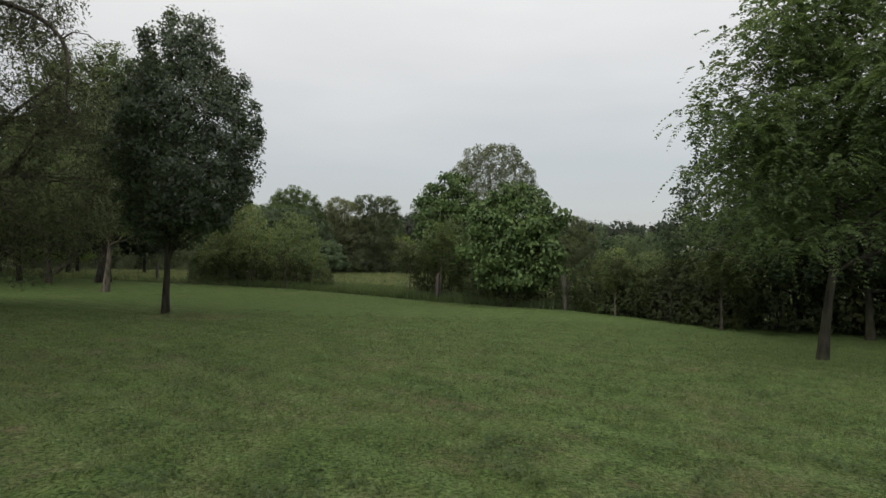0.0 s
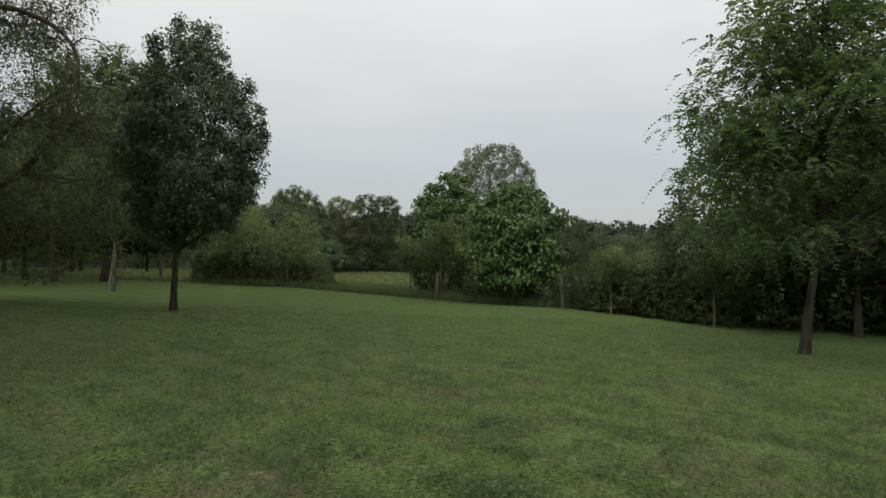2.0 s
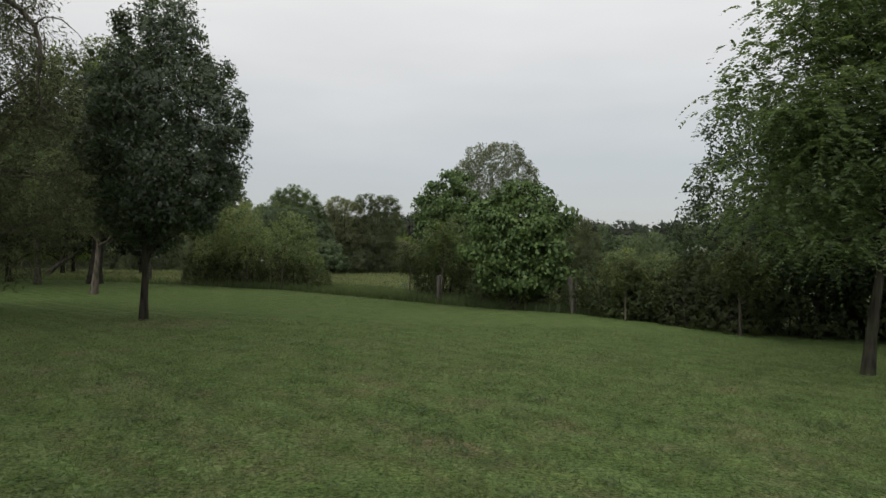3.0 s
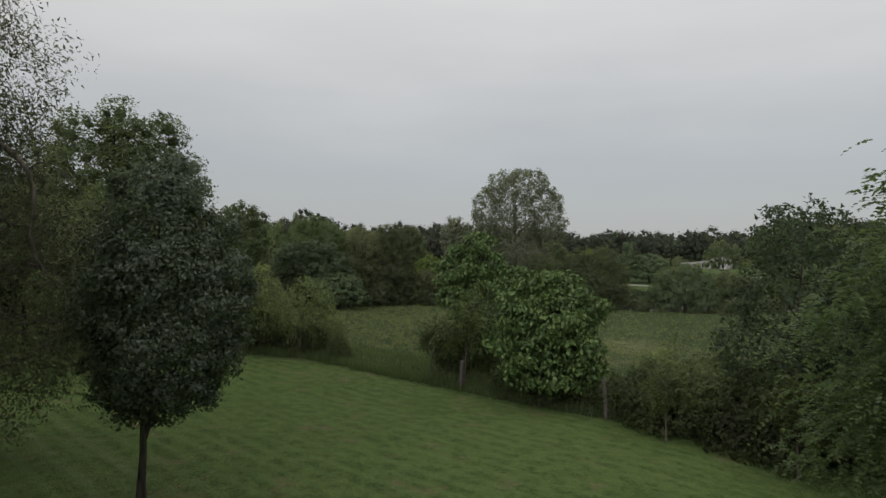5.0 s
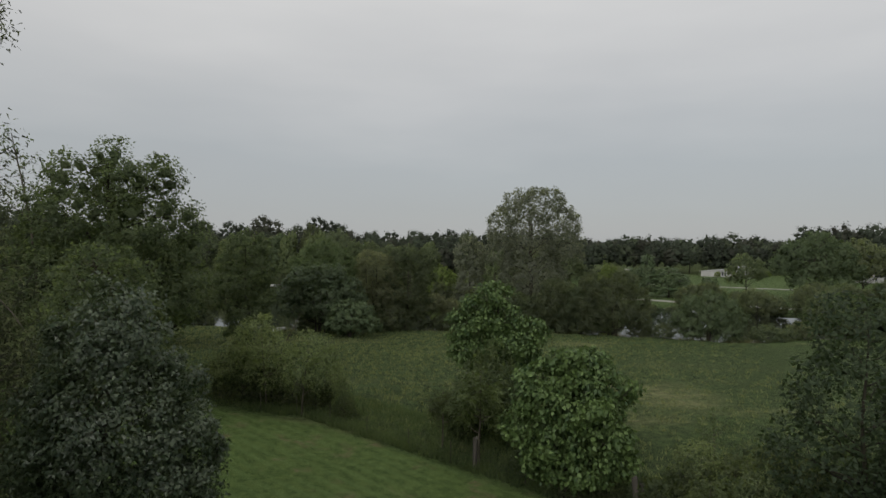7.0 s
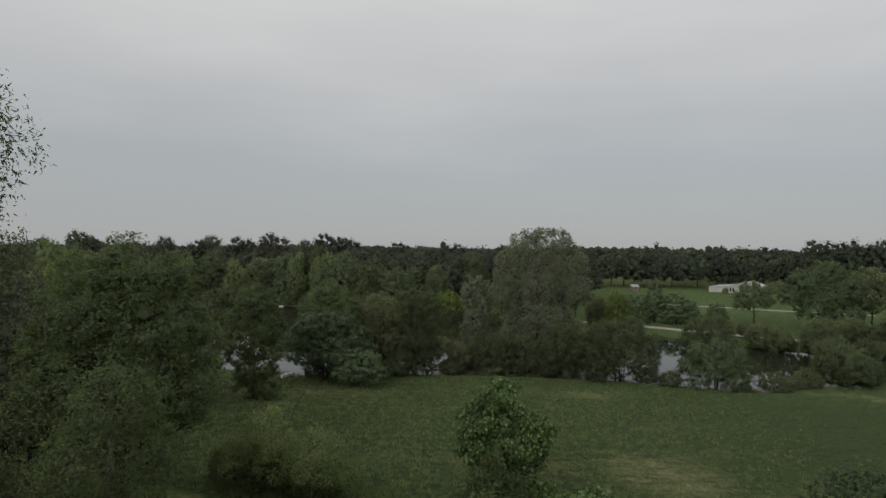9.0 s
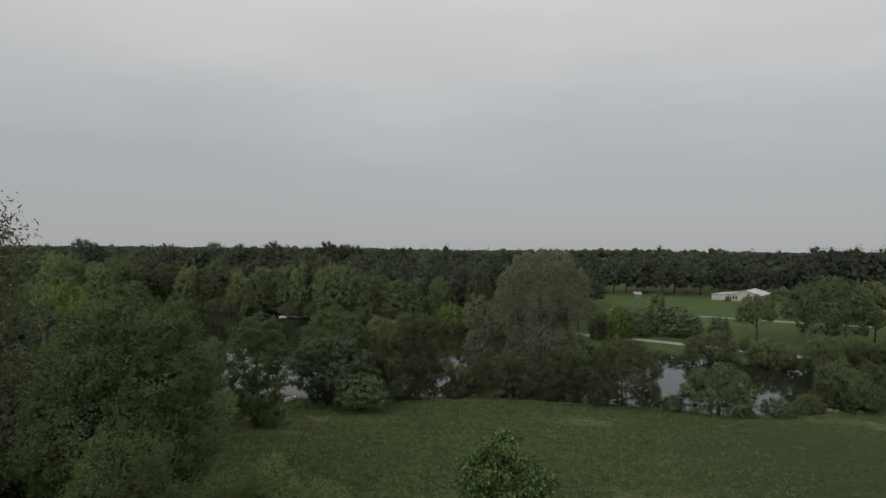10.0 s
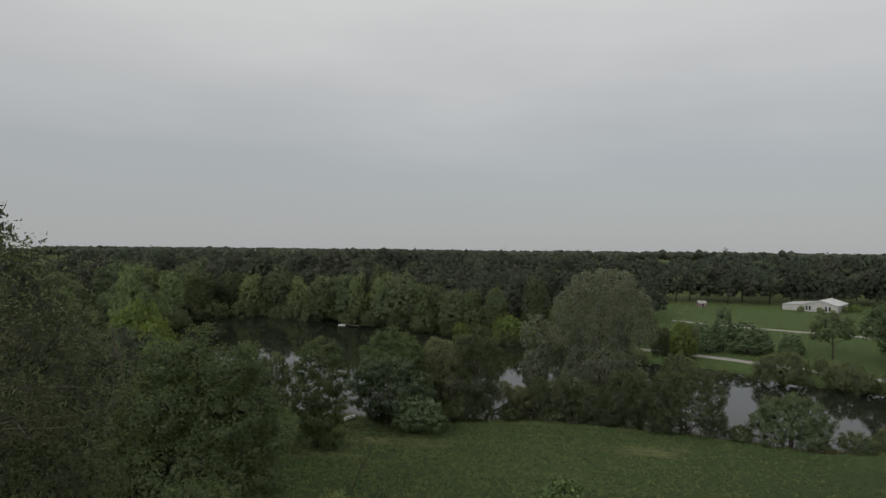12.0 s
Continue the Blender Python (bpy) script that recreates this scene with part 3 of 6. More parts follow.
def puff_places(rng, lobes, puff, low=-0.6, sprigs=1):
    """Centres, ways out and sizes of the rounded sprays that cover a crown of ellipsoid lobes, spaced evenly over its skin."""
    lobes = np.array(lobes, float)
    area = (lobes[:, 3] * lobes[:, 5]) + (lobes[:, 3] * lobes[:, 4])
    count = int(40 + area.sum() * 3.2 / puff ** 2 * 9)
    which = rng.choice(len(lobes), count, p=area / area.sum())
    d = unit(rng.normal(0, 1, (count, 3)))
    keep = d[:, 2] > low
    d, which = d[keep], which[keep]
    c = lobes[which, :3] + d * lobes[which, 3:] * rng.uniform(0.74, 0.94, (len(d), 1))
    n = unit(d / lobes[which, 3:])
    inside = np.zeros(len(c), bool)
    for k, lobe in enumerate(lobes):
        inside |= (which != k) & ((((c - lobe[:3]) / lobe[3:]) ** 2).sum(1) < 0.62)
    c, n = c[~inside], n[~inside]
    size = puff * rng.uniform(0.62, 1.3, len(c))
    chosen = []
    for i in range(len(c)):
        if not chosen or np.min(np.linalg.norm(c[chosen] - c[i], axis=1) - 0.62 * (size[chosen] + size[i])) > 0:
            chosen.append(i)
    c, n, size = c[chosen], n[chosen], size[chosen]
    out_c, out_n, out_s = [c], [n], [size]
    for _ in range(sprigs):
        some = rng.uniform(0, 1, len(c)) < 0.75
        way = unit(n[some] * 0.8 + rng.normal(0, 0.6, (some.sum(), 3)) + np.array([0, 0, 0.25]))
        out_c.append(c[some] + way * size[some][:, None] * 0.85)
        out_n.append(way)
        out_s.append(size[some] * rng.uniform(0.35, 0.6, some.sum()))
    return np.concatenate(out_c), np.concatenate(out_n), np.concatenate(out_s)


def puff_shell(rng, c, n, size, leaf, aspect, cover, flat=1.0, rough=0.6, droop=0.3, ragged=0.4, core=0.6, style="tri", lift=0.3):
    """Leaves through the outer side of each ragged spray, round a dense heart: corners, faces and soft normals."""
    per = np.maximum(4, (cover * 4 * np.pi * size ** 2 / (0.5 * leaf * leaf * aspect)).astype(int))
    k = np.repeat(np.arange(len(c)), per)
    d = unit(rng.normal(0, 1, (len(k), 3)) + n[k] * 0.75 + np.array([0, 0, lift]))
    p = c[k] + d * size[k][:, None] * (1 - 0.5 * rng.uniform(0, 1, (len(k), 1)) + ragged * rng.uniform(-0.4, 1, (len(k), 1))) * np.array([1, 1, flat])
    soft = unit(d * 0.55 + n[k] * 0.62 + np.array([0, 0, 0.3]) + rng.normal(0, 0.22, (len(k), 3)))
    face = unit(soft + rng.normal(0, rough, (len(k), 3)))
    v, f = leaves_simple(rng, p, d, face, leaf, aspect, droop, "tri" if style == "tri" else True)
    faces, normals = f[0], np.repeat(soft, 3, 0)
    if core:
        cv, cf = ico_core()
        big = size > 0.5 * size.max()
        c, n, size = c[big], n[big], size[big]
        m = len(c)
        heart = c[:, None] + cv[None] * core * size[:, None, None] * rng.uniform(0.8, 1.15, (m, len(cv), 1)) * np.array([1, 1, flat])
        hearts = (cf[None] + len(v) + (np.arange(m) * len(cv))[:, None, None]).reshape(-1, 3)
        if style != "tri":
            return np.concatenate([v, heart.reshape(-1, 3)]), f + [hearts], None
        faces = np.concatenate([faces, hearts])
        normals = np.concatenate([normals, unit(cv[None] * 0.4 + n[:, None] * 0.7 + np.array([0, 0, 0.3])).reshape(-1, 3)])
        v = np.concatenate([v, heart.reshape(-1, 3)])
    return (v, [faces], normals) if style == "tri" else (v, f, None)


def make_tree(name, seed, trunk, radius, lobes, clumps, per, leaf, bark, foliage, limbs=14, spread=0.35, twigs=True, sides=8, stems=1, shell=0.5, flat=0.95, extra=(), puff=None):
    """One tree: trunk points (relative to its foot), crown lobes, clumps of leaves. leaf: (style, size, aspect or leaflet, droop)."""
    rng = np.random.RandomState(seed)
    root = new(name)
    wood = Woody()
    trunk = np.array(trunk, float)
    d = np.concatenate([[0], np.cumsum(np.linalg.norm(np.diff(trunk, axis=0), axis=1))])
    s = np.linspace(0, d[-1], 14)
    axis_pts = np.stack([np.interp(s, d, trunk[:, k]) for k in range(3)], -1)
    axis_pts[2:, :2] += np.cumsum(rng.normal(0, radius * 0.12, (12, 2)), axis=0)
    rad = radius * (1 - 0.86 * (s / s[-1]) ** 0.9)
    axis_pts[0, 2] -= 0.25
    flare = rad.copy()
    flare[0] *= 1.45
    flare[1] *= 1.08
    wood.add(axis_pts, flare, sides)
    for k in range(1, stems):
        off = rng.normal(0, radius * 1.6, 2)
        st = axis_pts.copy()
        grow = np.linspace(0.3, 1, 14)[:, None]
        st[:, :2] += off * (1 + 3 * grow)
        wood.add(st, flare * rng.uniform(0.5, 0.8), max(4, sides - 2))
    if puff:
        c, ways, sizes = puff_places(rng, lobes, puff["r"], puff.get("low", -0.6), puff.get("sprigs", 1))
        clumps = len(c)
    else:
        c, mid = crown_points(rng, lobes, clumps, shell)
    pool, pool_r = [axis_pts[4:]], [rad[4:]]
    low = min(l[2] - l[5] for l in lobes)
    order = rng.permutation(clumps)[:limbs]
    for i in order:
        tip = c[i]
        horiz = np.hypot(*(tip[:2] - np.interp(tip[2], axis_pts[:, 2], axis_pts[:, 0]) * np.array([1, 0])))
        z0 = np.clip(tip[2] - horiz * rng.uniform(0.45, 1.0), max(low * 0.8, axis_pts[1, 2]), axis_pts[-2, 2])
        start = np.array([np.interp(z0, axis_pts[:, 2], axis_pts[:, k]) for k in range(3)])
        r0 = min(np.interp(z0, axis_pts[:, 2], rad) * 0.6, radius * 0.45)
        u = np.linspace(0, 1, 8)[:, None]
        ctrl = start * 0.45 + tip * 0.55 + np.array([0, 0, -0.12 * np.linalg.norm(tip - start)]) + rng.normal(0, 0.05, 3) * np.linalg.norm(tip - start)
        pts = (1 - u) ** 2 * start + 2 * u * (1 - u) * ctrl + u ** 2 * tip
        pts[1:-1] += rng.normal(0, 0.02 * np.linalg.norm(tip - start), (6, 3))
        rr = r0 * (1 - 0.85 * u[:, 0])
        wood.add(pts, rr, max(4, sides - 3))
        pool.append(pts[2:])
        pool_r.append(rr[2:])
    pool, pool_r = np.concatenate(pool), np.concatenate(pool_r)
    if twigs:
        for i in range(clumps):
            q = np.argmin(np.linalg.norm(pool - c[i], axis=1) + 0.6 * np.clip(pool[:, 2] - c[i, 2], 0, None))
            u = np.linspace(0, 1, 4)[:, None]
            pts = pool[q] * (1 - u) + c[i] * u
            pts[1:3] += rng.normal(0, 0.05 * np.linalg.norm(c[i] - pool[q]), (2, 3))
            r0 = min(pool_r[q] * 0.6, 0.012 + 0.012 * np.linalg.norm(c[i] - pool[q]))
            wood.add(pts, r0 * (1 - 0.7 * u[:, 0]), 3)
    for pts, r0 in extra:
        pts = np.array(pts, float)
        wood.add(pts, np.linspace(r0, r0 * 0.25, len(pts)), 6)
    part_np("trunk", wood.mesh("trunk", bark), root)
    style, size, third, droop = leaf
    if puff:
        v, f, soft = puff_shell(rng, c, ways, sizes, size, third, puff.get("cover", 0.24), puff.get("flat", 1.0), puff.get("rough", 0.6), droop, puff.get("ragged", 0.4), puff.get("core", 0.5), style, puff.get("lift", 0.3))
        part_np("crown", mesh_np("crown", v, f, foliage, (), soft), root)
        return root
    p, out, nrm = puff_leaves(rng, c, mid, per, spread, flat, 0.6 if style == "tri" else 0.42)
    if style == "pinnate":
        v, f = leaves_pinnate(rng, p, out, size, 8 if size > 0.5 else 6, third)
    else:
        v, f = leaves_simple(rng, p, out, nrm, size, third, droop, "tri")
    part_np("crown", mesh_np("crown", v, f, foliage), root)
    return root


def stand(ob, x, y, sink=0.0, turn=0.0, s=1.0, sz=None):
    ob.matrix_basis = pose(x, y, at_ground(x, y) - sink, 0, 0, turn) @ Matrix.Diagonal((s, s, sz or s, 1))
    return ob


build_ground()
build_water()
ribbon("road", [(20, 181), (43, 169.5), (56, 160.5), (66, 152.5), (84, 141), (110, 128)], 3.6, M_GRAVEL, "pale gravel farm track beside the pond", "road")
ribbon("driveway", [(48, 249), (60.7, 240), (73.2, 232), (89.5, 224), (105, 216), (125, 208)], 3.2, M_GRAVEL, "pale gravel driveway through a mown field", "driveway")
ribbon("lane", [(-300, 330), (-236, 334), (-180, 345), (-120, 362)], 5.0, M_GRAVEL, "pale lane behind far trees", "lane")

# ---------------------------------------------------------------- trees on and beside the lawn
pear = make_tree("pear_tree", 11, [(0, 0, 0), (0.06, 0, 2.2), (0.35, 0, 5), (0.6, 0, 9.2)], 0.115,
                 [(0.75, 0, 4.7, 1.9, 1.9, 1.9), (0.7, 0, 6.6, 1.75, 1.8, 1.8), (0.7, 0, 8.0, 1.2, 1.25, 1.3), (0.45, 0, 8.9, 0.6, 0.6, 0.9), (1.15, 0, 8.7, 0.5, 0.55, 0.8), (2.0, 0, 5.9, 0.95, 1.0, 1.2), (0.1, 0, 3.5, 1.05, 1.1, 0.8),
                  (1.1, -0.2, 3.6, 1.0, 1.0, 0.8), (0.4, 0, 9.5, 0.28, 0.3, 0.45), (1.1, 0.1, 9.2, 0.28, 0.3, 0.4), (-0.9, 0, 7.0, 0.55, 0.6, 0.6), (2.55, 0, 6.6, 0.4, 0.5, 0.5), (-1.2, 0, 5.2, 0.65, 0.7, 0.7),
                  (-0.4, 0, 8.2, 0.45, 0.5, 0.5), (1.8, 0, 7.7, 0.45, 0.5, 0.5), (2.6, 0, 5.3, 0.45, 0.5, 0.5), (-0.7, 0, 3.8, 0.6, 0.7, 0.6), (2.0, 0, 4.3, 0.7, 0.8, 0.6), (0.5, 0.3, 2.75, 0.5, 0.5, 0.35)],
                 0, 0, ("tri", 0.105, 0.75, 0.35), M_BARK_DARK, M_PEAR, limbs=40, sides=10, puff={"r": 0.4, "sprigs": 3, "cover": 0.48, "ragged": 0.7, "core": 0.0, "rough": 0.7, "low": -0.9},
                 extra=[([(0.05, 0, 1.7), (0.22, 0.02, 2.2), (0.5, 0.05, 2.9), (0.8, 0.05, 3.9), (1.05, 0.05, 5.0)], 0.08)])
stand(tagged(pear, "dark glossy-leaved ornamental pear tree on the lawn", "tree"), -9.58, 20.3)

walnut = make_tree("walnut_tree", 12, [(0, 0, 0), (0.12, 0, 1.4), (0.3, 0, 2.8), (0.25, 0, 5), (0.3, 0, 9.8)], 0.115,
                   [(0.4, 0, 6.2, 2.3, 2.6, 2.0), (0.4, 0, 8.6, 1.7, 1.9, 1.8), (-0.9, -0.4, 4.8, 1.5, 1.7, 1.2), (2.0, 0, 5.0, 2.0, 2.2, 1.5), (-1.2, 0.6, 3.7, 1.2, 1.5, 0.8), (0.6, 1.6, 4.4, 1.9, 1.5, 1.2),
                    (0.9, -1.4, 5.9, 1.6, 1.2, 1.0), (-0.9, -0.6, 3.1, 1.2, 1.2, 0.6), (2.2, 0.8, 3.6, 1.5, 1.2, 0.6), (-1.8, 0, 6.2, 1.3, 1.4, 0.9), (-1.3, 0, 7.5, 1.1, 1.2, 0.8), (-1.3, 0.2, 4.8, 1.0, 1.2, 0.8), (-1.45, -0.3, 5.5, 1.0, 1.2, 0.7), (0.8, 0.2, 7.6, 1.5, 1.5, 1.1), (0.3, 0, 9.2, 1.3, 1.3, 1.3), (1.8, -0.3, 7.2, 1.1, 1.3, 0.9)],
                   520, 13, ("pinnate", 0.52, 0.13, 0.3), M_BARK_BLACK, M_WALNUT, limbs=24, spread=0.62, sides=10, shell=0.55, flat=0.6,
                   extra=[([(0.25, 0, 2.5), (0.7, 0.1, 2.9), (1.4, 0.2, 3.3), (2.3, 0.3, 3.9), (3.0, 0.3, 4.9)], 0.085)])
stand(tagged(walnut, "young walnut tree with feathery green leaves on the lawn", "tree"), 8.88, 14.65)

# tall willow whose limbs hang in over the lawn
willow = make_tree("willow_tree", 13, [(0, 0, 0), (0.3, 0, 4), (0.2, 0, 10), (1.2, 0, 16), (1.6, 0, 22.5)], 0.36,
                   [(1.0, 0, 10, 5.0, 3.6, 5.0), (6.0, -0.8, 12.1, 2.1, 1.6, 1.2), (1.5, 0, 17, 5.0, 3.2, 3.6), (4.6, -0.5, 20.8, 2.5, 1.8, 2.2), (4.6, 1, 8.0, 2.6, 2.4, 2.2),
                    (4.7, 0.6, 5.2, 3.6, 3.0, 3.0), (1.0, 0.0, 5.0, 3.8, 3.6, 3.0), (2.6, 0, 23.0, 2.2, 1.8, 1.8), (3.8, -0.5, 16.5, 2.4, 2.0, 1.9), (7.9, -0.6, 5.6, 1.6, 2.0, 1.9), (4.2, 3.2, 5.0, 2.6, 2.4, 2.8), (5.8, 0, 3.6, 2.0, 2.4, 2.0), (5.6, -1, 7.6, 1.8, 2.0, 1.8)],
                   0, 0, ("tri", 0.165, 0.36, 0.7), M_BARK, M_WILLOW, limbs=30, sides=10, twigs=True, puff={"r": 0.95, "sprigs": 2, "cover": 0.13, "ragged": 0.9, "core": 0, "rough": 0.9, "low": -0.9},
                   extra=[([(0.3, 0, 9.0), (2.2, -0.6, 10.1), (3.6, -0.9, 10.75), (4.6, -1, 10.9), (5.5, -1, 10.75), (6.4, -1, 10.4), (7.0, -1, 10.0), (7.45, -1, 9.5), (7.65, -1, 8.9), (7.7, -1.05, 8.2), (7.62, -1.1, 7.5), (7.8, -1.1, 6.8), (8.15, -1.1, 6.3)], 0.13),
                          ([(6.4, -1, 10.4), (6.75, -1.05, 10.62), (7.1, -1.1, 10.7), (7.5, -1.1, 10.68)], 0.025), ([(7.45, -1, 9.5), (7.9, -1.1, 9.72), (8.5, -1.2, 9.6), (9.1, -1.3, 9.1), (9.4, -1.3, 8.7)], 0.03)])
stand(tagged(willow, "tall airy willow with fine drooping grey-green leaves", "tree"), -21.3, 22.5)

maple_trunk = [(0, 0, 0), (0.2, 0, 3), (0.5, 0, 8), (0.3, 0, 17.5)]
maple = make_tree("maple_tree", 14, maple_trunk, 0.42,
                  [(0, 0, 8.6, 6.0, 5.6, 4.2), (-1.2, 0, 13.2, 3.4, 3.6, 2.8), (3.4, 0, 12.8, 2.9, 3.0, 2.4), (-1.8, 0, 16.4, 1.7, 1.9, 1.7), (2.7, 0, 16.3, 1.9, 1.9, 1.6), (0.2, 0.5, 17.6, 1.2, 1.3, 1.2),
                   (3.8, -1, 8.2, 3.0, 3.2, 2.6), (-3.8, 0, 7.0, 3.4, 3.4, 2.6), (5.2, 0, 11.0, 1.5, 1.8, 1.3), (-4.4, 0, 11.4, 1.8, 2.0, 1.5)],
                  0, 0, ("tri", 0.22, 0.7, 0.3), M_BARK_DARK, M_MAPLE, limbs=34, sides=10, twigs=True, puff={"r": 0.9, "sprigs": 2, "cover": 0.28, "ragged": 0.7, "core": 0.42, "rough": 0.6, "low": -0.7})
stand(tagged(maple, "tall maple with a broad green crown beside the fence", "tree"), -28.2, 49.0, 0, 0, 1.12, 1.0)
slim = make_tree("maple_tree", 15, [(0, 0, 0), (0.35, 0, 3), (0.3, 0, 6), (0.3, 0, 10.5)], 0.2,
                 [(0.3, 0, 6.8, 3.4, 3.4, 2.8), (0.6, 0, 9.4, 2.4, 2.4, 2.2), (1.6, 0, 5.2, 2.2, 2.2, 1.5), (-1.8, 0, 5.4, 2.2, 2.4, 1.7)],
                 0, 0, ("tri", 0.2, 0.8, 0.35), M_BARK, M_MAPLE, limbs=24, sides=10, puff={"r": 0.6, "sprigs": 2, "cover": 0.17, "ragged": 0.6, "core": 0, "rough": 0.8, "low": -0.8})
stand(tagged(slim, "slender grey-barked maple standing on the lawn", "tree"), -22.3, 39.0)

# the broad-leaved catalpas on the fence line
catalpa = make_tree("catalpa_tree", 16, [(0, 0, 0), (-0.1, 0, 1.2), (0.1, 0, 3), (0.2, 0, 6.6)], 0.16,
                    [(0.2, 0.3, 3.4, 1.3, 1.4, 1.4), (-0.9, 0, 5.6, 0.9, 1.0, 0.6), (0.3, -0.3, 6.2, 0.65, 0.8, 0.5), (1.3, 0.2, 5.7, 0.8, 1.0, 0.6), (2.2, 0.2, 5.0, 0.5, 0.6, 0.4), (-1.9, 0.3, 5.4, 0.4, 0.5, 0.35), (2.0, 0, 2.7, 0.9, 1.1, 0.7), (-1.9, 0, 3.5, 1.0, 1.2, 0.8),
                     (-1.4, -0.5, 4.6, 0.9, 1.0, 0.6), (0.6, -1.3, 1.9, 1.4, 1.0, 0.6), (1.8, 0, 4.2, 0.8, 1.0, 0.6), (0.3, -1.6, 4.4, 1.1, 0.8, 0.6), (-0.8, -1.5, 3.0, 1.1, 0.8, 0.6), (1.5, -1.5, 3.2, 1.0, 0.8, 0.6), (-0.6, -0.6, 1.9, 1.5, 1.2, 0.8), (1.6, -0.4, 1.8, 1.2, 1.0, 0.7), (0.5, -0.6, 4.9, 1.0, 0.8, 0.6)],
                    0, 0, ("wide", 0.22, 0.74, 1.2), M_BARK_DARK, M_CATALPA, limbs=24, stems=3, puff={"r": 0.62, "sprigs": 1, "cover": 0.5, "flat": 0.62, "ragged": 0.65, "rough": 0.6, "low": -0.7, "lift": 0.4, "core": 0.42})
stand(tagged(catalpa, "catalpa with big drooping bright green leaves by the fence", "tree"), 3.95, 36.2, 0, 0, 1.0, 1.08)
catalpa_b = make_tree("catalpa_tree", 17, [(0, 0, 0), (-0.3, 0, 2), (-0.4, 0, 5), (-0.5, 0, 8.6)], 0.17,
                      [(0, 0.4, 4.4, 2.2, 2.0, 2.2), (-0.9, 0, 8.2, 0.9, 1.0, 0.9), (-0.4, 0, 6.9, 1.3, 1.3, 0.8), (-2.5, 0, 6.3, 1.3, 1.4, 0.9), (-2.2, 0, 7.3, 0.7, 0.8, 0.6), (1.5, 0, 6.0, 1.4, 1.4, 0.9), (-2.4, -0.5, 4.6, 1.4, 1.2, 0.9), (0, -1.4, 2.6, 2.4, 1.2, 0.9), (0.2, -1.5, 5.2, 1.5, 1.0, 0.7)],
                      0, 0, ("wide", 0.235, 0.74, 1.2), M_BARK_DARK, M_CATALPA, limbs=22, puff={"r": 0.66, "sprigs": 1, "cover": 0.48, "flat": 0.62, "ragged": 0.65, "rough": 0.6, "low": -0.7, "lift": 0.4, "core": 0.42})
stand(tagged(catalpa_b, "taller catalpa with bright green leaves at the pasture edge", "tree"), 1.3, 49.6, 0, 0, 1.0, 1.08)

ash = make_tree("ash_sapling", 18, [(0, 0, 0), (0, 0, 1), (0.05, 0, 2.5), (0, 0, 4.4)], 0.07,
                [(0, 0, 3.1, 1.5, 1.4, 1.2), (0.1, 0, 4.0, 0.9, 0.9, 0.7), (-0.7, 0, 2.6, 1.0, 1.0, 0.8)],
                50, 9, ("pinnate", 0.42, 0.16, 0.3), M_BARK, M_ASH, limbs=12, spread=0.3, sides=6, shell=0.3)
stand(tagged(ash, "young ash with feathery leaves beside the fence", "sapling", "saplings along the fence"), -0.4, 40.4, 0, 0, 1.2)
for x, y, s, turn in ((8.36, 29.9, 0.6, 40), (11.88, 26.1, 0.75, 130), (-2.6, 42.3, 0.72, 290)):
    copy_thing(ash, pose(x, y, at_ground(x, y), 0, 0, turn) @ Matrix.Diagonal((s, s, s, 1)))

thicket = make_tree("thicket_tree", 52, [(0, 0, 0), (0.05, 0, 1.2), (0.2, 0, 2.6), (0.5, 0, 4.6)], 0.06,
                    [(0.8, 0, 4.2, 1.3, 1.3, 0.95), (0.2, 0.1, 4.5, 0.9, 0.9, 0.7), (1.5, 0, 3.4, 1.0, 1.1, 0.8), (-0.4, 0, 3.5, 1.0, 1.1, 0.8), (0.5, -0.6, 2.8, 1.2, 1.0, 0.6), (1.7, -0.2, 2.3, 0.8, 0.9, 0.6), (-0.3, 0.5, 2.3, 0.9, 0.9, 0.6)],
                    0, 0, ("tri", 0.2, 0.42, 0.6), M_BARK, M_THICKET, limbs=18, sides=6, twigs=True, puff={"r": 0.46, "sprigs": 2, "cover": 0.17, "flat": 0.8, "ragged": 0.8, "core": 0.25, "rough": 0.8, "low": -0.6})
stand(tagged(thicket, "small light green tree in a fence-side thicket", "tree", "thicket trees"), -13.1, 48.5, 0, 0, 1.05, 1.1)
for x, y, s, sz, turn in ((-16.35, 50.2, 1.15, 1.14, 150), (-18.6, 51.4, 0.9, 0.78, 220), (-11.6, 50.6, 0.55, 0.5, 30), (9.6, 33.6, 0.72, 0.62, 100), (11.3, 31.0, 0.7, 0.6, 200)):
    copy_thing(thicket, pose(x, y, at_ground(x, y) - 0.05, 0, 0, turn) @ Matrix.Diagonal((s, s, sz, 1)))

# tree with an open crown in the hedge, and its neighbours
elm = make_tree("elm_tree", 19, [(0, 0, 0), (0.1, 0, 3), (-0.1, 0, 6), (0.1, 0, 10)], 0.14,
                [(0, 0, 6.5, 2.5, 2.4, 2.6), (-0.2, 0, 9.4, 1.5, 1.6, 1.4), (1.0, 0.2, 9.2, 1.2, 1.3, 1.3), (-1.2, 0, 4.4, 2.2, 2.2, 1.6), (1.3, 0, 5.0, 2.2, 2.2, 1.6)],
                0, 0, ("tri", 0.21, 0.7, 0.3), M_BARK_DARK, M_ELM, limbs=26, sides=8, twigs=True, puff={"r": 0.6, "sprigs": 2, "cover": 0.17, "ragged": 0.6, "core": 0.0, "rough": 0.8, "low": -0.8})
stand(tagged(elm, "slender elm with an open crown in the hedgerow", "tree", "hedgerow trees"), 14.3, 30.5)
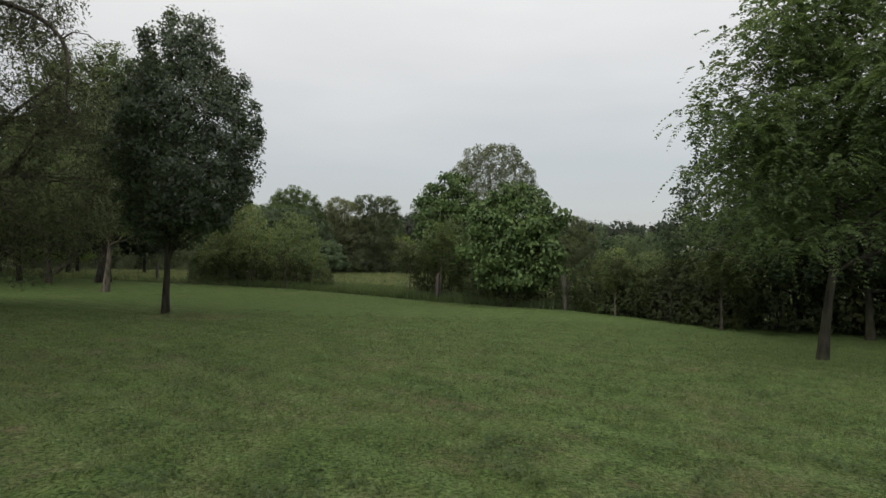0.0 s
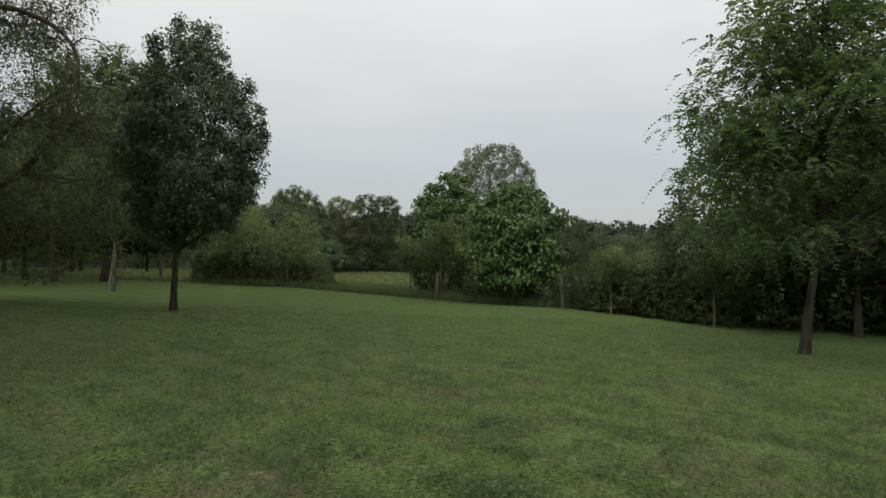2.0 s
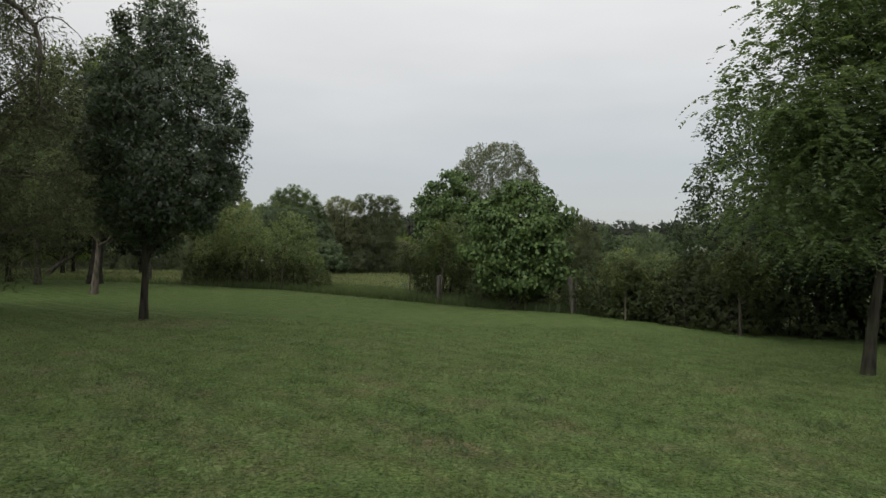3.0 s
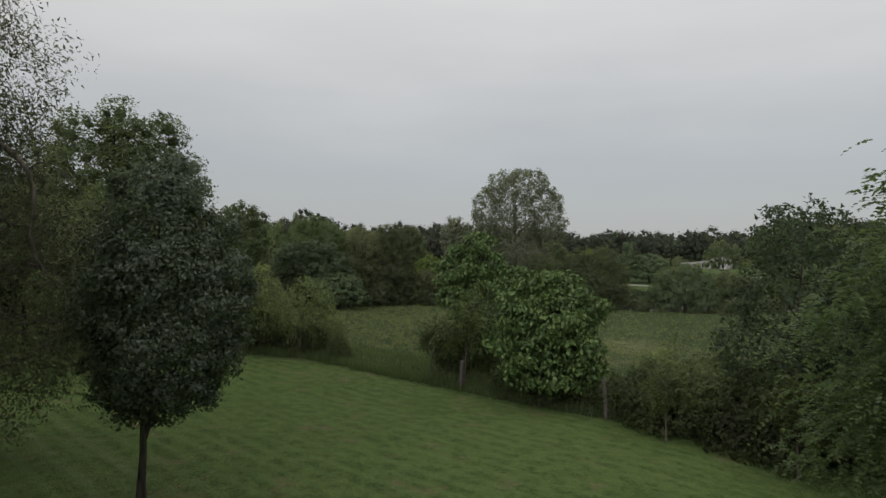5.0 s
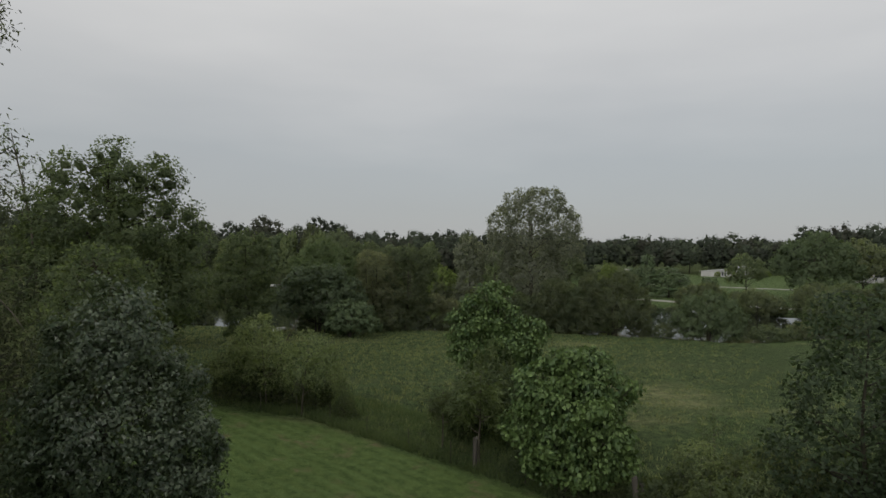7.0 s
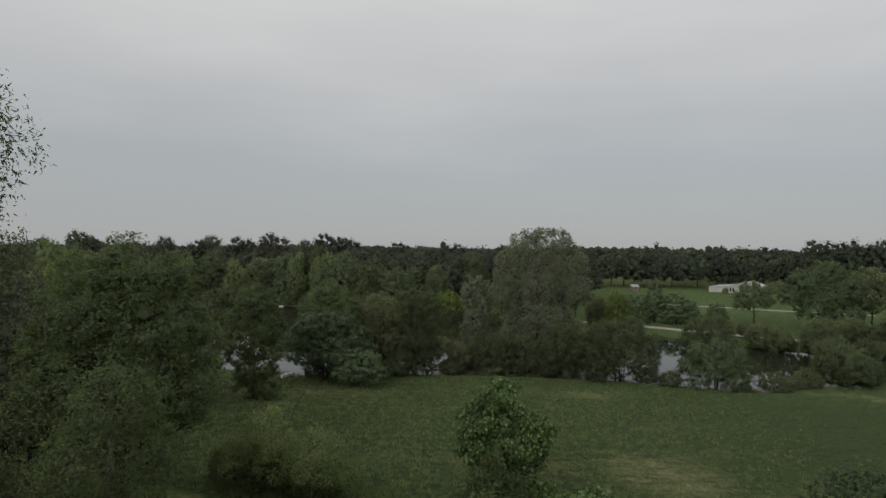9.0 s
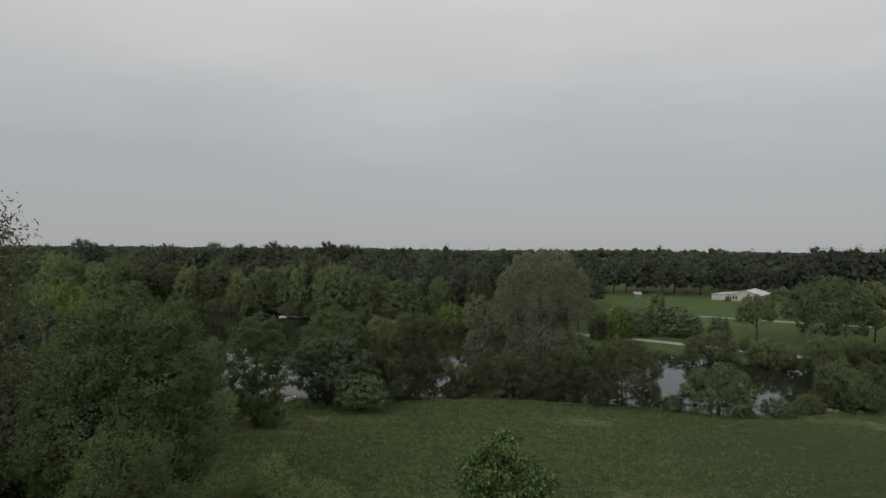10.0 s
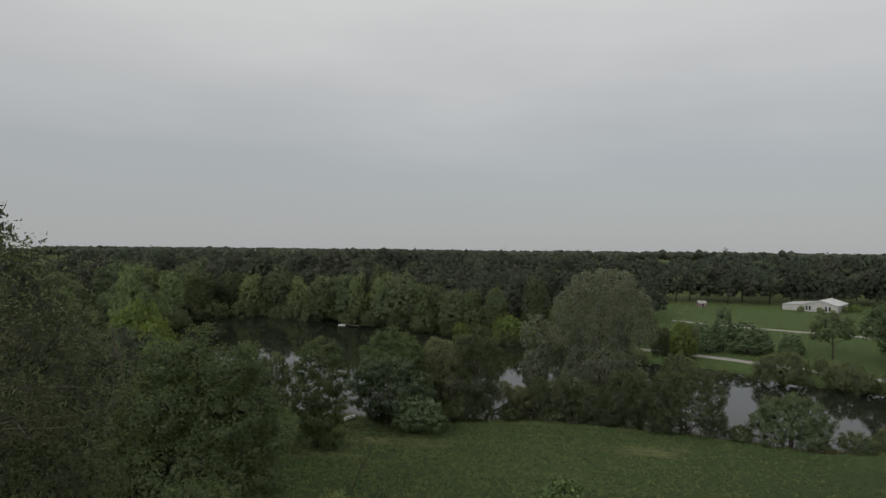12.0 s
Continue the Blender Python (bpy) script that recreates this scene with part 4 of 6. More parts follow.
for x, y, s, sz, turn in ((19.5, 33.0, 1.1, 0.95, 70), (17.2, 24.5, 1.1, 0.85, 150), (21.5, 27.5, 1.2, 1.0, 250), (24.5, 36.0, 1.15, 0.9, 20), (19.3, 19.5, 1.15, 0.9, 310), (29.0, 30.5, 1.3, 1.0, 100),
                          (23.5, 21.5, 1.2, 1.0, 200), (26.0, 15.0, 1.3, 1.1, 40), (31.5, 40.5, 1.2, 0.85, 170), (15.8, 27.4, 0.9, 0.75, 60), (21.2, 16.4, 1.2, 0.95, 230)):
    copy_thing(elm, pose(x, y, at_ground(x, y), 0, 0, turn) @ Matrix.Diagonal((s, s, sz, 1)))

# hedge shrubs: low, many-stemmed, down to the ground
shrub = make_tree("hedge_shrub", 20, [(0, 0, 0), (0.1, 0, 0.6), (0, 0, 1.5), (0.1, 0, 2.6)], 0.05,
                  [(0, 0, 1.3, 1.5, 1.3, 1.25), (0.5, 0.1, 2.1, 0.9, 0.9, 0.9), (-0.7, 0, 1.7, 0.9, 0.9, 0.9), (0.3, -0.4, 0.7, 1.4, 1.1, 0.7)],
                  0, 0, ("tri", 0.17, 0.6, 0.2), M_BARK_DARK, M_HEDGE, limbs=16, sides=5, stems=4, twigs=True, puff={"r": 0.36, "sprigs": 2, "cover": 0.18, "ragged": 0.6, "core": 0.35, "rough": 0.8, "low": -0.6})
stand(tagged(shrub, "dense dark-leaved shrub in the hedgerow", "shrub", "hedgerow shrubs"), 8.2, 32.2)
HEDGE = [(9.6, 31.3, 1.1, 1.0), (10.8, 33.5, 1.1, 1.1), (11.0, 29.6, 1.05, 1.0), (12.4, 31.5, 1.2, 1.15), (12.6, 27.9, 1.1, 1.1), (15.6, 28.3, 1.2, 1.3), (17.6, 30.2, 1.3, 1.3), (18.3, 26.0, 1.2, 1.4),
         (19.6, 23.6, 1.2, 1.4), (20.6, 20.8, 1.25, 1.4), (21.4, 24.6, 1.4, 1.5), (19.5, 28.5, 1.3, 1.3), (13.2, 35.2, 1.2, 1.2), (16.0, 33.6, 1.3, 1.3), (7.4, 34.4, 0.75, 0.6),
         (2.2, 38.4, 0.7, 0.6), (0.2, 46.4, 1.05, 1.9), (1.6, 43.6, 1.05, 1.6), (-1.4, 44.2, 0.8, 1.2), (3.0, 40.4, 1.1, 1.2), (4.4, 37.6, 1.1, 0.9), (5.8, 36.2, 0.9, 0.7),
         (-12.6, 50.4, 0.9, 0.8), (-14.6, 51.0, 0.9, 0.75), (-16.4, 51.6, 1.0, 1.0), (-18.2, 51.6, 1.05, 1.0), (-20.0, 52.4, 1.1, 1.15), (-21.6, 53.0, 0.9, 0.95), (-9.9, 48.0, 0.6, 0.6)]
hrng = random.Random(5)
for x, y, s, sz in HEDGE:
    copy_thing(shrub, pose(x, y, at_ground(x, y) - 0.05, 0, 0, hrng.uniform(0, 360)) @ Matrix.Diagonal((s, s, sz, 1)))

bare = make_tree("bare_sapling", 51, [(0, 0, 0), (0, 0, 1.5), (0.05, 0, 3), (0, 0, 4.6)], 0.05,
                 [(0, 0, 3.9, 0.9, 0.8, 1.0), (0.3, 0, 4.5, 0.6, 0.6, 0.6)], 70, 6, ("tri", 0.12, 0.7, 0.3), M_BARK, M_HEDGE, limbs=22, spread=0.2, sides=5, shell=0.6)
stand(tagged(bare, "thin sapling with bare upright twigs in the hedge", "sapling"), 11.0, 36.5)

dead = make_tree("dead_sapling", 53, [(0, 0, 0), (0.5, 0, 1.6), (1.3, 0, 3.4), (2.3, 0, 5.4)], 0.1,
                 [(1.6, 0, 4.2, 1.2, 1.0, 1.4), (2.2, 0, 5.2, 0.9, 0.8, 1.0)], 34, 3, ("tri", 0.1, 0.6, 0.3), M_BARK, M_HEDGE, limbs=16, spread=0.2, sides=5, shell=0.6)
stand(tagged(dead, "leaning bare grey sapling in the pasture", "sapling"), -21.3, 67.0)
snag = make_tree("dead_tree", 54, [(0, 0, 0), (-0.2, 0, 8), (-0.8, 0, 13.5), (-2.2, 0, 19.5)], 0.2,
                 [(-1.6, 0, 16.5, 2.2, 1.5, 2.6), (-2.4, 0, 18.6, 1.5, 1.0, 1.6)], 60, 6, ("tri", 0.2, 0.8, 0.3), M_BARK, M_MAPLE, limbs=18, spread=0.35, sides=6, shell=0.6)
stand(tagged(snag, "half-dead tree with bare grey upper limbs", "tree"), -31.0, 46.5)

# ---------------------------------------------------------------- trees of the middle distance
def bank_tree(name, seed, height, r, bark, foliage, puff, leaf, label, group, lobes=None, stems=1, low=0.1, limbs=14, **more):
    """A tree of the middle distance: rounded sprays of radius puff over its lobes, in leaves of that size."""
    h = height
    lobes = lobes or [(0, 0, h * (0.5 + low / 2), r * 0.8, r * 0.8, h * (0.5 - low / 2) * 0.9), (-r * 0.45, 0, h * 0.72, r * 0.5, r * 0.5, h * 0.2), (r * 0.42, r * 0.1, h * 0.62, r * 0.55, r * 0.6, h * 0.22), (0.05 * r, 0, h * 0.84, r * 0.4, r * 0.4, h * 0.15),
                      (r * 0.2, -r * 0.45, h * 0.42, r * 0.6, r * 0.5, h * 0.24), (-r * 0.52, -r * 0.2, h * 0.36, r * 0.5, r * 0.5, h * 0.2), (r * 0.6, 0, h * 0.34, r * 0.42, r * 0.5, h * 0.2)]
    ob = make_tree(name, seed, [(0, 0, 0), (0.1, 0, h * 0.2), (0, 0, h * 0.5), (0.1, 0, h * 0.88)], 0.012 * h + 0.06, lobes, 0, 0, ("tri", leaf, more.pop("aspect", 0.8), more.pop("droop", 0.3)),
                   bark, foliage, limbs=limbs, twigs=False, sides=6, stems=stems, extra=more.pop("extra", ()), puff={"r": puff, **more})
    return tagged(ob, label, "tree", group)


def grove(ob, rows, seed=1):
    """Copies of a tree: x, y, width scale, height scale."""
    r = random.Random(seed)
    for x, y, s, sz in rows:
        copy_thing(ob, pose(x, y, at_ground(x, y) - 0.1, 0, 0, r.uniform(0, 360)) @ Matrix.Diagonal((s, s, sz, 1)))


cotton = bank_tree("cottonwood_tree", 31, 26.5, 8.4, M_BARK, M_COTTON, 1.1, 0.34, "tall round-headed cottonwood with grey-green leaves", "", stems=3, limbs=34, cover=0.27, core=0, ragged=0.6, flat=1.0, sprigs=2,
                   lobes=[(-0.6, 0, 17.5, 5.0, 5.0, 7.4), (0.6, 0, 22.2, 4.0, 4.2, 3.9), (-4.6, 0.3, 18.2, 3.2, 3.6, 4.6), (4.4, 0.3, 19.0, 3.8, 4.0, 4.6), (-2.6, -1.5, 21.8, 2.6, 2.6, 3.4), (3.2, -1.2, 23.0, 2.4, 2.4, 2.8), (6.2, 0, 15.6, 2.4, 2.6, 3.2),
                          (-6.0, 0, 14.5, 2.4, 2.6, 3.0), (0, 0, 10.0, 6.0, 5.6, 5.0), (-3.4, -1.5, 6.0, 3.8, 3.4, 3.6), (3.6, -1.5, 6.4, 4.0, 3.4, 3.8)])
stand(cotton, 8.8, 114.0)
cotton_b = bank_tree("cottonwood_tree", 32, 17.5, 2.6, M_BARK, M_COTTON, 0.8, 0.34, "slim pale-leaved cottonwood sapling on the bank", "", flat=1.1, cover=0.26,
                     lobes=[(-1.2, 0, 13.5, 1.1, 1.1, 4.0), (1.4, 0, 12.5, 1.4, 1.4, 4.2), (0, 0, 7.5, 2.4, 2.4, 4.5), (0.4, 0, 15.0, 0.9, 0.9, 2.4)])
stand(cotton_b, -2.6, 117.5)

lone = bank_tree("locust_tree", 33, 14.8, 3.8, M_BARK_DARK, M_MAPLE, 0.85, 0.25, "upright green tree standing alone in the pasture", "", cover=0.26, flat=0.75, sprigs=2, low=-0.8,
                 lobes=[(0.3, 0, 12.2, 2.7, 2.6, 2.3), (-1.4, 0, 10.4, 2.2, 2.2, 1.8), (1.6, 0.2, 9.6, 2.2, 2.2, 1.9), (-0.4, 0, 7.6, 3.4, 3.0, 2.2), (-2.2, 0, 5.6, 1.8, 1.8, 1.3), (2.2, 0, 6.0, 1.7, 1.8, 1.4), (0.2, -0.5, 4.2, 2.9, 2.6, 1.8), (0.5, 0, 2.4, 2.4, 2.2, 1.5), (-1.0, -0.5, 1.6, 1.5, 1.4, 1.1), (1.6, -0.3, 1.4, 1.3, 1.3, 1.0)])
stand(lone, -30.8, 81.8)

sumac = bank_tree("dark_shrub", 34, 5.4, 4.2, M_BARK_DARK, M_SUMAC, 0.62, 0.34, "broad leafy shrub with drooping leaves at the pond bank", "", stems=4, cover=0.26, flat=0.75, sprigs=1, aspect=0.62, droop=0.8,
                  lobes=[(0.2, 0, 2.4, 3.4, 3.0, 2.2), (1.4, 0, 3.4, 2.0, 2.0, 1.6), (-1.4, 0, 3.9, 1.8, 1.8, 1.4), (2.6, -0.5, 1.8, 1.7, 1.8, 1.6), (-2.4, -0.3, 1.6, 1.7, 1.8, 1.4)])
stand(sumac, -19.2, 91.8)
grey = bank_tree("dark_shrub", 46, 10.3, 7.0, M_BARK_DARK, M_GREY, 0.95, 0.34, "broad grey-leaved tree with layered drooping boughs on the bank", "", stems=4, cover=0.26, flat=0.75, sprigs=2, aspect=0.6, droop=0.9,
                 lobes=[(0.4, 0, 5.0, 4.6, 4.0, 3.6), (-2.2, 0, 8.2, 2.8, 2.8, 1.7), (1.4, 0, 8.4, 2.4, 2.6, 1.6), (-4.6, -0.3, 6.0, 2.3, 2.4, 1.5), (4.4, 0, 6.6, 2.2, 2.4, 1.6), (5.4, -0.4, 4.4, 1.8, 2.0, 1.4), (-3.6, -0.6, 3.6, 2.4, 2.2, 1.4), (2.4, -1.2, 3.4, 2.6, 2.2, 1.6)])
stand(grey, -24.6, 95.0)
tall = bank_tree("ash_tree", 47, 16.2, 4.9, M_BARK_DARK, M_ASHDARK, 0.8, 0.34, "tall dark green ash with an upright feathery crown on the bank", "", stems=2, cover=0.26, flat=1.0, sprigs=2, aspect=0.3, droop=-0.25,
                 lobes=[(-0.2, 0, 9.0, 4.8, 4.2, 4.8), (3.2, -0.4, 6.0, 2.8, 2.6, 3.4), (-2.4, 0, 13.2, 1.5, 1.6, 2.4), (-0.4, 0, 13.8, 1.3, 1.4, 2.4), (1.2, 0.2, 14.0, 1.3, 1.4, 2.2), (2.8, 0, 13.0, 1.4, 1.5, 2.4), (3.4, 0, 10.0, 1.8, 1.8, 2.6), (-3.6, 0, 10.2, 1.7, 1.7, 2.6)])
stand(tall, -25.6, 100.2, 0, 0, 1.0, 0.89)

# willows of the near bank: each with its own tint
brown_willow = bank_tree("bank_willow", 35, 15.5, 4.0, M_BARK_DARK, M_DULL, 0.85, 0.44, "bushy brownish willow on the pond bank", "willows on the pond bank", stems=4, cover=0.26, flat=1.0, sprigs=2, aspect=0.26, droop=-0.25, core=0.36,
                         lobes=[(0, 0, 11.6, 2.9, 2.6, 3.4), (-2.8, 0.3, 10.2, 1.6, 1.8, 2.4), (-1.4, 0, 13.0, 1.5, 1.6, 2.2), (1.7, 0, 11.0, 1.8, 1.8, 2.4), (-1.8, 0, 8.2, 2.2, 2.2, 2.4), (1.2, 0, 7.0, 2.6, 2.4, 2.6), (-0.5, -0.4, 4.0, 3.2, 2.8, 2.8), (2.4, 0, 4.0, 2.2, 2.0, 2.4), (0.4, -1.2, 1.6, 3.4, 2.2, 1.8), (3.0, -0.6, 7.4, 1.7, 1.7, 2.0)])
stand(brown_willow, -17.2, 101.8, 0, 0, 1.0, 0.87)
round_lobes = [(0, 0, 6.6, 4.0, 3.8, 4.4), (-2.6, 0, 9.4, 2.1, 2.1, 2.3), (1.6, 0.2, 10.2, 2.4, 2.4, 2.4), (3.6, 0, 7.4, 2.0, 2.2, 2.4), (-4.0, -0.2, 6.0, 1.9, 2.0, 2.4), (0.4, -2.2, 5.0, 2.8, 2.2, 2.8), (3.4, -1.2, 3.6, 2.2, 2.0, 2.4), (-2.8, -1.2, 3.2, 2.4, 2.2, 2.4)]
bank_lobes = [(x, y, z * 0.8, rx, ry, rz * 0.84) for x, y, z, rx, ry, rz in round_lobes]
bank = bank_tree("bank_willow", 48, 10.0, 5.6, M_BARK_DARK, M_POND, 0.8, 0.44, "rounded willow with fine dull green leaves on the pond bank", "willows on the pond bank", lobes=bank_lobes, stems=4, cover=0.26, flat=1.0, sprigs=2, aspect=0.26, droop=-0.25, core=0.36)
stand(bank, 20.4, 101.4, 0, 0, 0.98, 0.98)
open_willow = bank_tree("bank_willow", 49, 16.0, 4.2, M_BARK, M_POND, 0.85, 0.44, "open-crowned willow showing its bare grey limbs on the bank", "willows on the pond bank", stems=3, cover=0.26, flat=1.0, sprigs=2, aspect=0.26, droop=-0.25, core=0.36, limbs=26,
                        lobes=[(-1.6, 0, 14.0, 1.7, 1.8, 1.8), (1.6, 0, 13.2, 2.2, 2.2, 2.2), (2.8, 0, 10.6, 1.6, 1.8, 2.0), (-2.0, 0, 9.6, 1.7, 1.8, 1.8), (0.2, 0, 6.8, 3.2, 3.0, 2.2), (-1.4, -0.4, 4.2, 2.8, 2.4, 2.0), (2.2, 0, 4.6, 2.4, 2.2, 2.2), (0.2, -1.2, 2.0, 3.2, 2.2, 1.8), (-3.0, 0, 7.2, 1.8, 1.8, 2.0)])
stand(open_willow, -12.2, 102.6, 0, 0, 0.98, 0.86)
arch = bank_tree("leaning_willow", 55, 6.0, 4.0, M_BARK_DARK, M_DULL, 0.7, 0.44, "leaning willow whose limb arches over the water", "", cover=0.26, aspect=0.26, droop=-0.1, sprigs=2,
                 lobes=[(-1.0, 0, 4.6, 1.8, 1.8, 1.2), (1.6, 0, 5.0, 2.0, 1.8, 1.1), (4.2, 0, 4.4, 1.6, 1.6, 1.0), (5.6, 0, 3.0, 1.1, 1.2, 0.9), (-2.2, 0, 2.4, 1.3, 1.4, 1.2)],
                 extra=[([(-1.2, 0, -0.2), (-0.4, 0, 0.9), (0.8, -0.1, 1.9), (2.2, -0.1, 2.6), (3.6, 0, 2.9), (4.6, 0, 2.4), (5.2, 0, 1.3)], 0.2), ([(3.6, 0, 2.9), (4.3, 0.1, 3.6), (4.8, 0.1, 4.4)], 0.09)])
stand(arch, -9.6, 103.9)
grove(brown_willow, [(-20.0, 103.2, 0.9, 0.72), (-5.0, 106.2, 0.75, 0.46)], 21)
grove(bank, [(-1.8, 107.2, 0.62, 0.78), (16.0, 103.0, 0.8, 0.78), (6.6, 104.8, 0.8, 0.72), (2.0, 105.8, 0.75, 0.8), (12.4, 104.2, 0.85, 0.95)], 3)
low_lobes = [(x, y, z * 0.56, rx, ry, rz * 0.6) for x, y, z, rx, ry, rz in round_lobes]
round_willow = bank_tree("bank_willow", 45, 7.0, 5.6, M_BARK_DARK, M_POND, 1.0, 0.55, "rounded willow with dull green leaves beside the pond", "willows round the pond", lobes=low_lobes, stems=4, cover=0.26, flat=1.0, sprigs=1, aspect=0.3, droop=-0.25)
stand(round_willow, 49.3, 143.0, 0.3, 0, 0.95, 0.9)
grove(round_willow, [(54.8, 103.6, 0.95, 1.0), (63.0, 108.5, 0.9, 0.9), (58.5, 137.5, 0.7, 0.95), (70.5, 110.5, 0.9, 0.95), (78.5, 108.5, 1, 1.1), (68.5, 134.5, 0.9, 1.0), (-52, 111, 0.7, 1.36), (-60, 117, 0.7, 1.4), (60.5, 151, 0.5, 0.56), (64.5, 147, 0.6, 0.63), (76, 138, 0.9, 0.96), (77, 133.5, 0.8, 0.9), (84, 131, 1, 1.22), (90, 118, 1.1, 1.31), (35, 166.5, 0.8, 1.36), (29.5, 171, 0.8, 1.05)], 3)

low_bush = bank_tree("bank_bush", 42, 4.5, 2.8, M_BARK_DARK, M_POND, 0.8, 0.34, "low leafy bush on the pond bank", "bushes on the pond bank", stems=3, low=-0.1, cover=0.26, sprigs=1)
stand(low_bush, -14.6, 101.4)
grove(low_bush, [(-27.5, 97.8, 0.7, 0.55), (-22.0, 98.0, 0.9, 0.6), (-16.5, 99.5, 0.8, 0.5), (42.5, 98.0, 0.8, 0.6), (48.5, 101.0, 0.8, 0.6), (-6.4, 102.9, 0.8, 0.55), (27.6, 99.4, 0.7, 0.45), (-4.5, 105.0, 0.5, 0.3), (0.5, 105.4, 1, 0.8), (4, 105.2, 0.9, 0.87), (8, 105, 1, 1.04), (12, 104.6, 1, 0.99),
             (16, 102.6, 1, 0.8), (24.6, 101.2, 0.6, 0.5), (38.2, 98.6, 0.6, 0.5)], 13)
grove(low_bush, [(39, 149, 0.9, 0.64), (44, 147, 0.8, 0.5), (62.5, 137, 1.0, 0.8),
             (46.5, 99.4, 0.5, 0.45), (53, 103.5, 0.9, 0.6), (58, 106.5, 1.0, 0.7)], 14)
grove(low_bush, [(30, 152.5, 1.2, 1.16), (20, 158.5, 1.4, 1.3), (10, 167.5, 1.6, 1.45), (0, 176.5, 1.4, 1.16), (-22, 190, 1.4, 1.16), (-40, 198, 1.6, 1.3), (-60, 206.5, 1.6, 1.3),
             (-88, 219, 1.8, 1.45), (-104, 225, 1.8, 1.45), (-96, 222.5, 2, 1.6), (-112, 228.5, 2, 1.7), (-119, 223, 2, 1.8), (-126, 214, 2, 1.7), (-131, 204, 1.9, 1.8),
             (-128, 192, 1.9, 1.6), (-124, 180, 1.8, 1.6), (-71, 211.5, 1.5, 1.3), (-50, 201.5, 1.5, 1.3), (-30, 193.5, 1.5, 1.3), (-12, 182, 1.4, 1.2)], 15)

isle = bank_tree("bank_shrub", 36, 8.2, 5.6, M_BARK_DARK, M_ISLE, 0.75, 0.42, "rounded pale green willow shrub at the water's edge", "shrubs at the water", stems=5, cover=0.26, flat=1.0, sprigs=2, aspect=0.3, droop=-0.25,
                 lobes=[(0, 0, 4.6, 3.6, 3.4, 2.8), (-2.4, 0, 6.2, 1.8, 1.9, 1.5), (0.6, 0, 6.7, 2.0, 2.0, 1.5), (3.0, 0, 5.8, 1.8, 1.9, 1.6), (4.2, 0, 4.0, 1.4, 1.6, 1.4), (-4.0, 0, 4.2, 1.5, 1.6, 1.5), (-2.6, -1.2, 2.8, 2.0, 1.6, 1.4), (2.4, -1.2, 2.6, 2.2, 1.6, 1.6)])
stand(isle, 33.9, 98.6, 0.5, 0, 0.98, 1.0)
grove(isle, [(47.0, 101.0, 0.3, 0.3), (58.0, 101.5, 0.5, 0.5), (63.5, 107.0, 0.7, 0.7)], 4)

spire = bank_tree("dark_spruce", 37, 12.0, 2.7, M_BARK_DARK, M_SUMAC, 0.9, 0.5, "dark dense tree beside the track", "trees along the track", cover=0.26,
                  lobes=[(0, 0, 3.5, 2.9, 2.9, 2.9), (0, 0, 6.8, 2.3, 2.3, 3.0), (0, 0, 9.6, 1.6, 1.6, 2.6)])
stand(spire, 47.7, 181)
grove(spire, [(52.8, 177.5, 1.7, 0.72), (63.7, 177.0, 1.05, 0.5), (42.5, 178.0, 1.3, 0.7), (57.0, 180.5, 1.2, 0.55)], 5)

field_tree = bank_tree("field_tree", 38, 11.8, 5.2, M_BARK_DARK, M_POND, 1.1, 0.5, "round-headed tree in the far field", "trees in the far field", cover=0.26,
                       lobes=[(0, 0, 7.6, 4.4, 4.4, 3.4), (-2.2, 0, 9.0, 2.4, 2.4, 2.0), (2.2, 0, 9.2, 2.4, 2.4, 2.0), (0.2, 0, 10.2, 2.2, 2.2, 1.5), (-3.4, 0, 6.4, 1.8, 2.0, 1.8), (3.4, 0, 6.6, 1.8, 2.0, 1.8)])
stand(field_tree, 72.5, 174.5)
grove(field_tree, [(98.0, 166.0, 1.4, 1.35), (104.0, 150.0, 1.3, 1.1), (112.0, 158.0, 1.4, 1.2), (25.0, 178.5, 1.0, 1.0), (18.0, 181.0, 1.1, 1.1), (96.0, 140.0, 1.2, 0.9), (118.0, 142.0, 1.4, 1.0)], 6)
broad = bank_tree("ash_tree", 50, 18.3, 11.0, M_BARK, M_ISLE, 1.25, 0.45, "broad spreading tree with pale limbs beside the track", "", stems=3, limbs=26, cover=0.26, flat=1.0, sprigs=2,
                  lobes=[(0, 0, 10.0, 7.0, 6.0, 5.0), (-4.5, 0, 12.6, 4.0, 4.0, 3.4), (1.0, 0, 15.0, 4.2, 4.0, 3.2), (5.4, 0, 12.4, 3.8, 3.8, 3.4), (-7.4, 0, 9.6, 3.0, 3.0, 2.8), (8.0, 0, 8.8, 3.0, 3.0, 3.0), (-3.0, -2, 6.0, 4.0, 3.0, 2.6), (4.0, -2, 5.6, 4.4, 3.0, 2.8)])
stand(broad, 83.2, 160.5)

yellow = bank_tree("locust_tree", 39, 9.6, 4.6, M_BARK, M_BRIGHT, 1.1, 0.5, "yellow-green leafy tree on the far bank", "bright trees on the far bank", low=0.0, cover=0.26)
stand(yellow, -11.7, 184.5)
grove(yellow, [(-3.5, 183.0, 0.7, 0.7), (33.0, 163.5, 0.7, 1.0), (-72.0, 104.0, 0.9, 1.4), (-64.0, 98.0, 0.8, 1.1), (-80.0, 110.0, 1.1, 1.7), (-58.0, 92.0, 0.8, 1.0), (-26.5, 187.0, 0.6, 0.7), (111.5, 294.0, 0.33, 0.3), (118.5, 292.0, 0.33, 0.28), (131.5, 297.0, 0.4, 0.3), (137.0, 301.0, 0.5, 0.35)], 7)

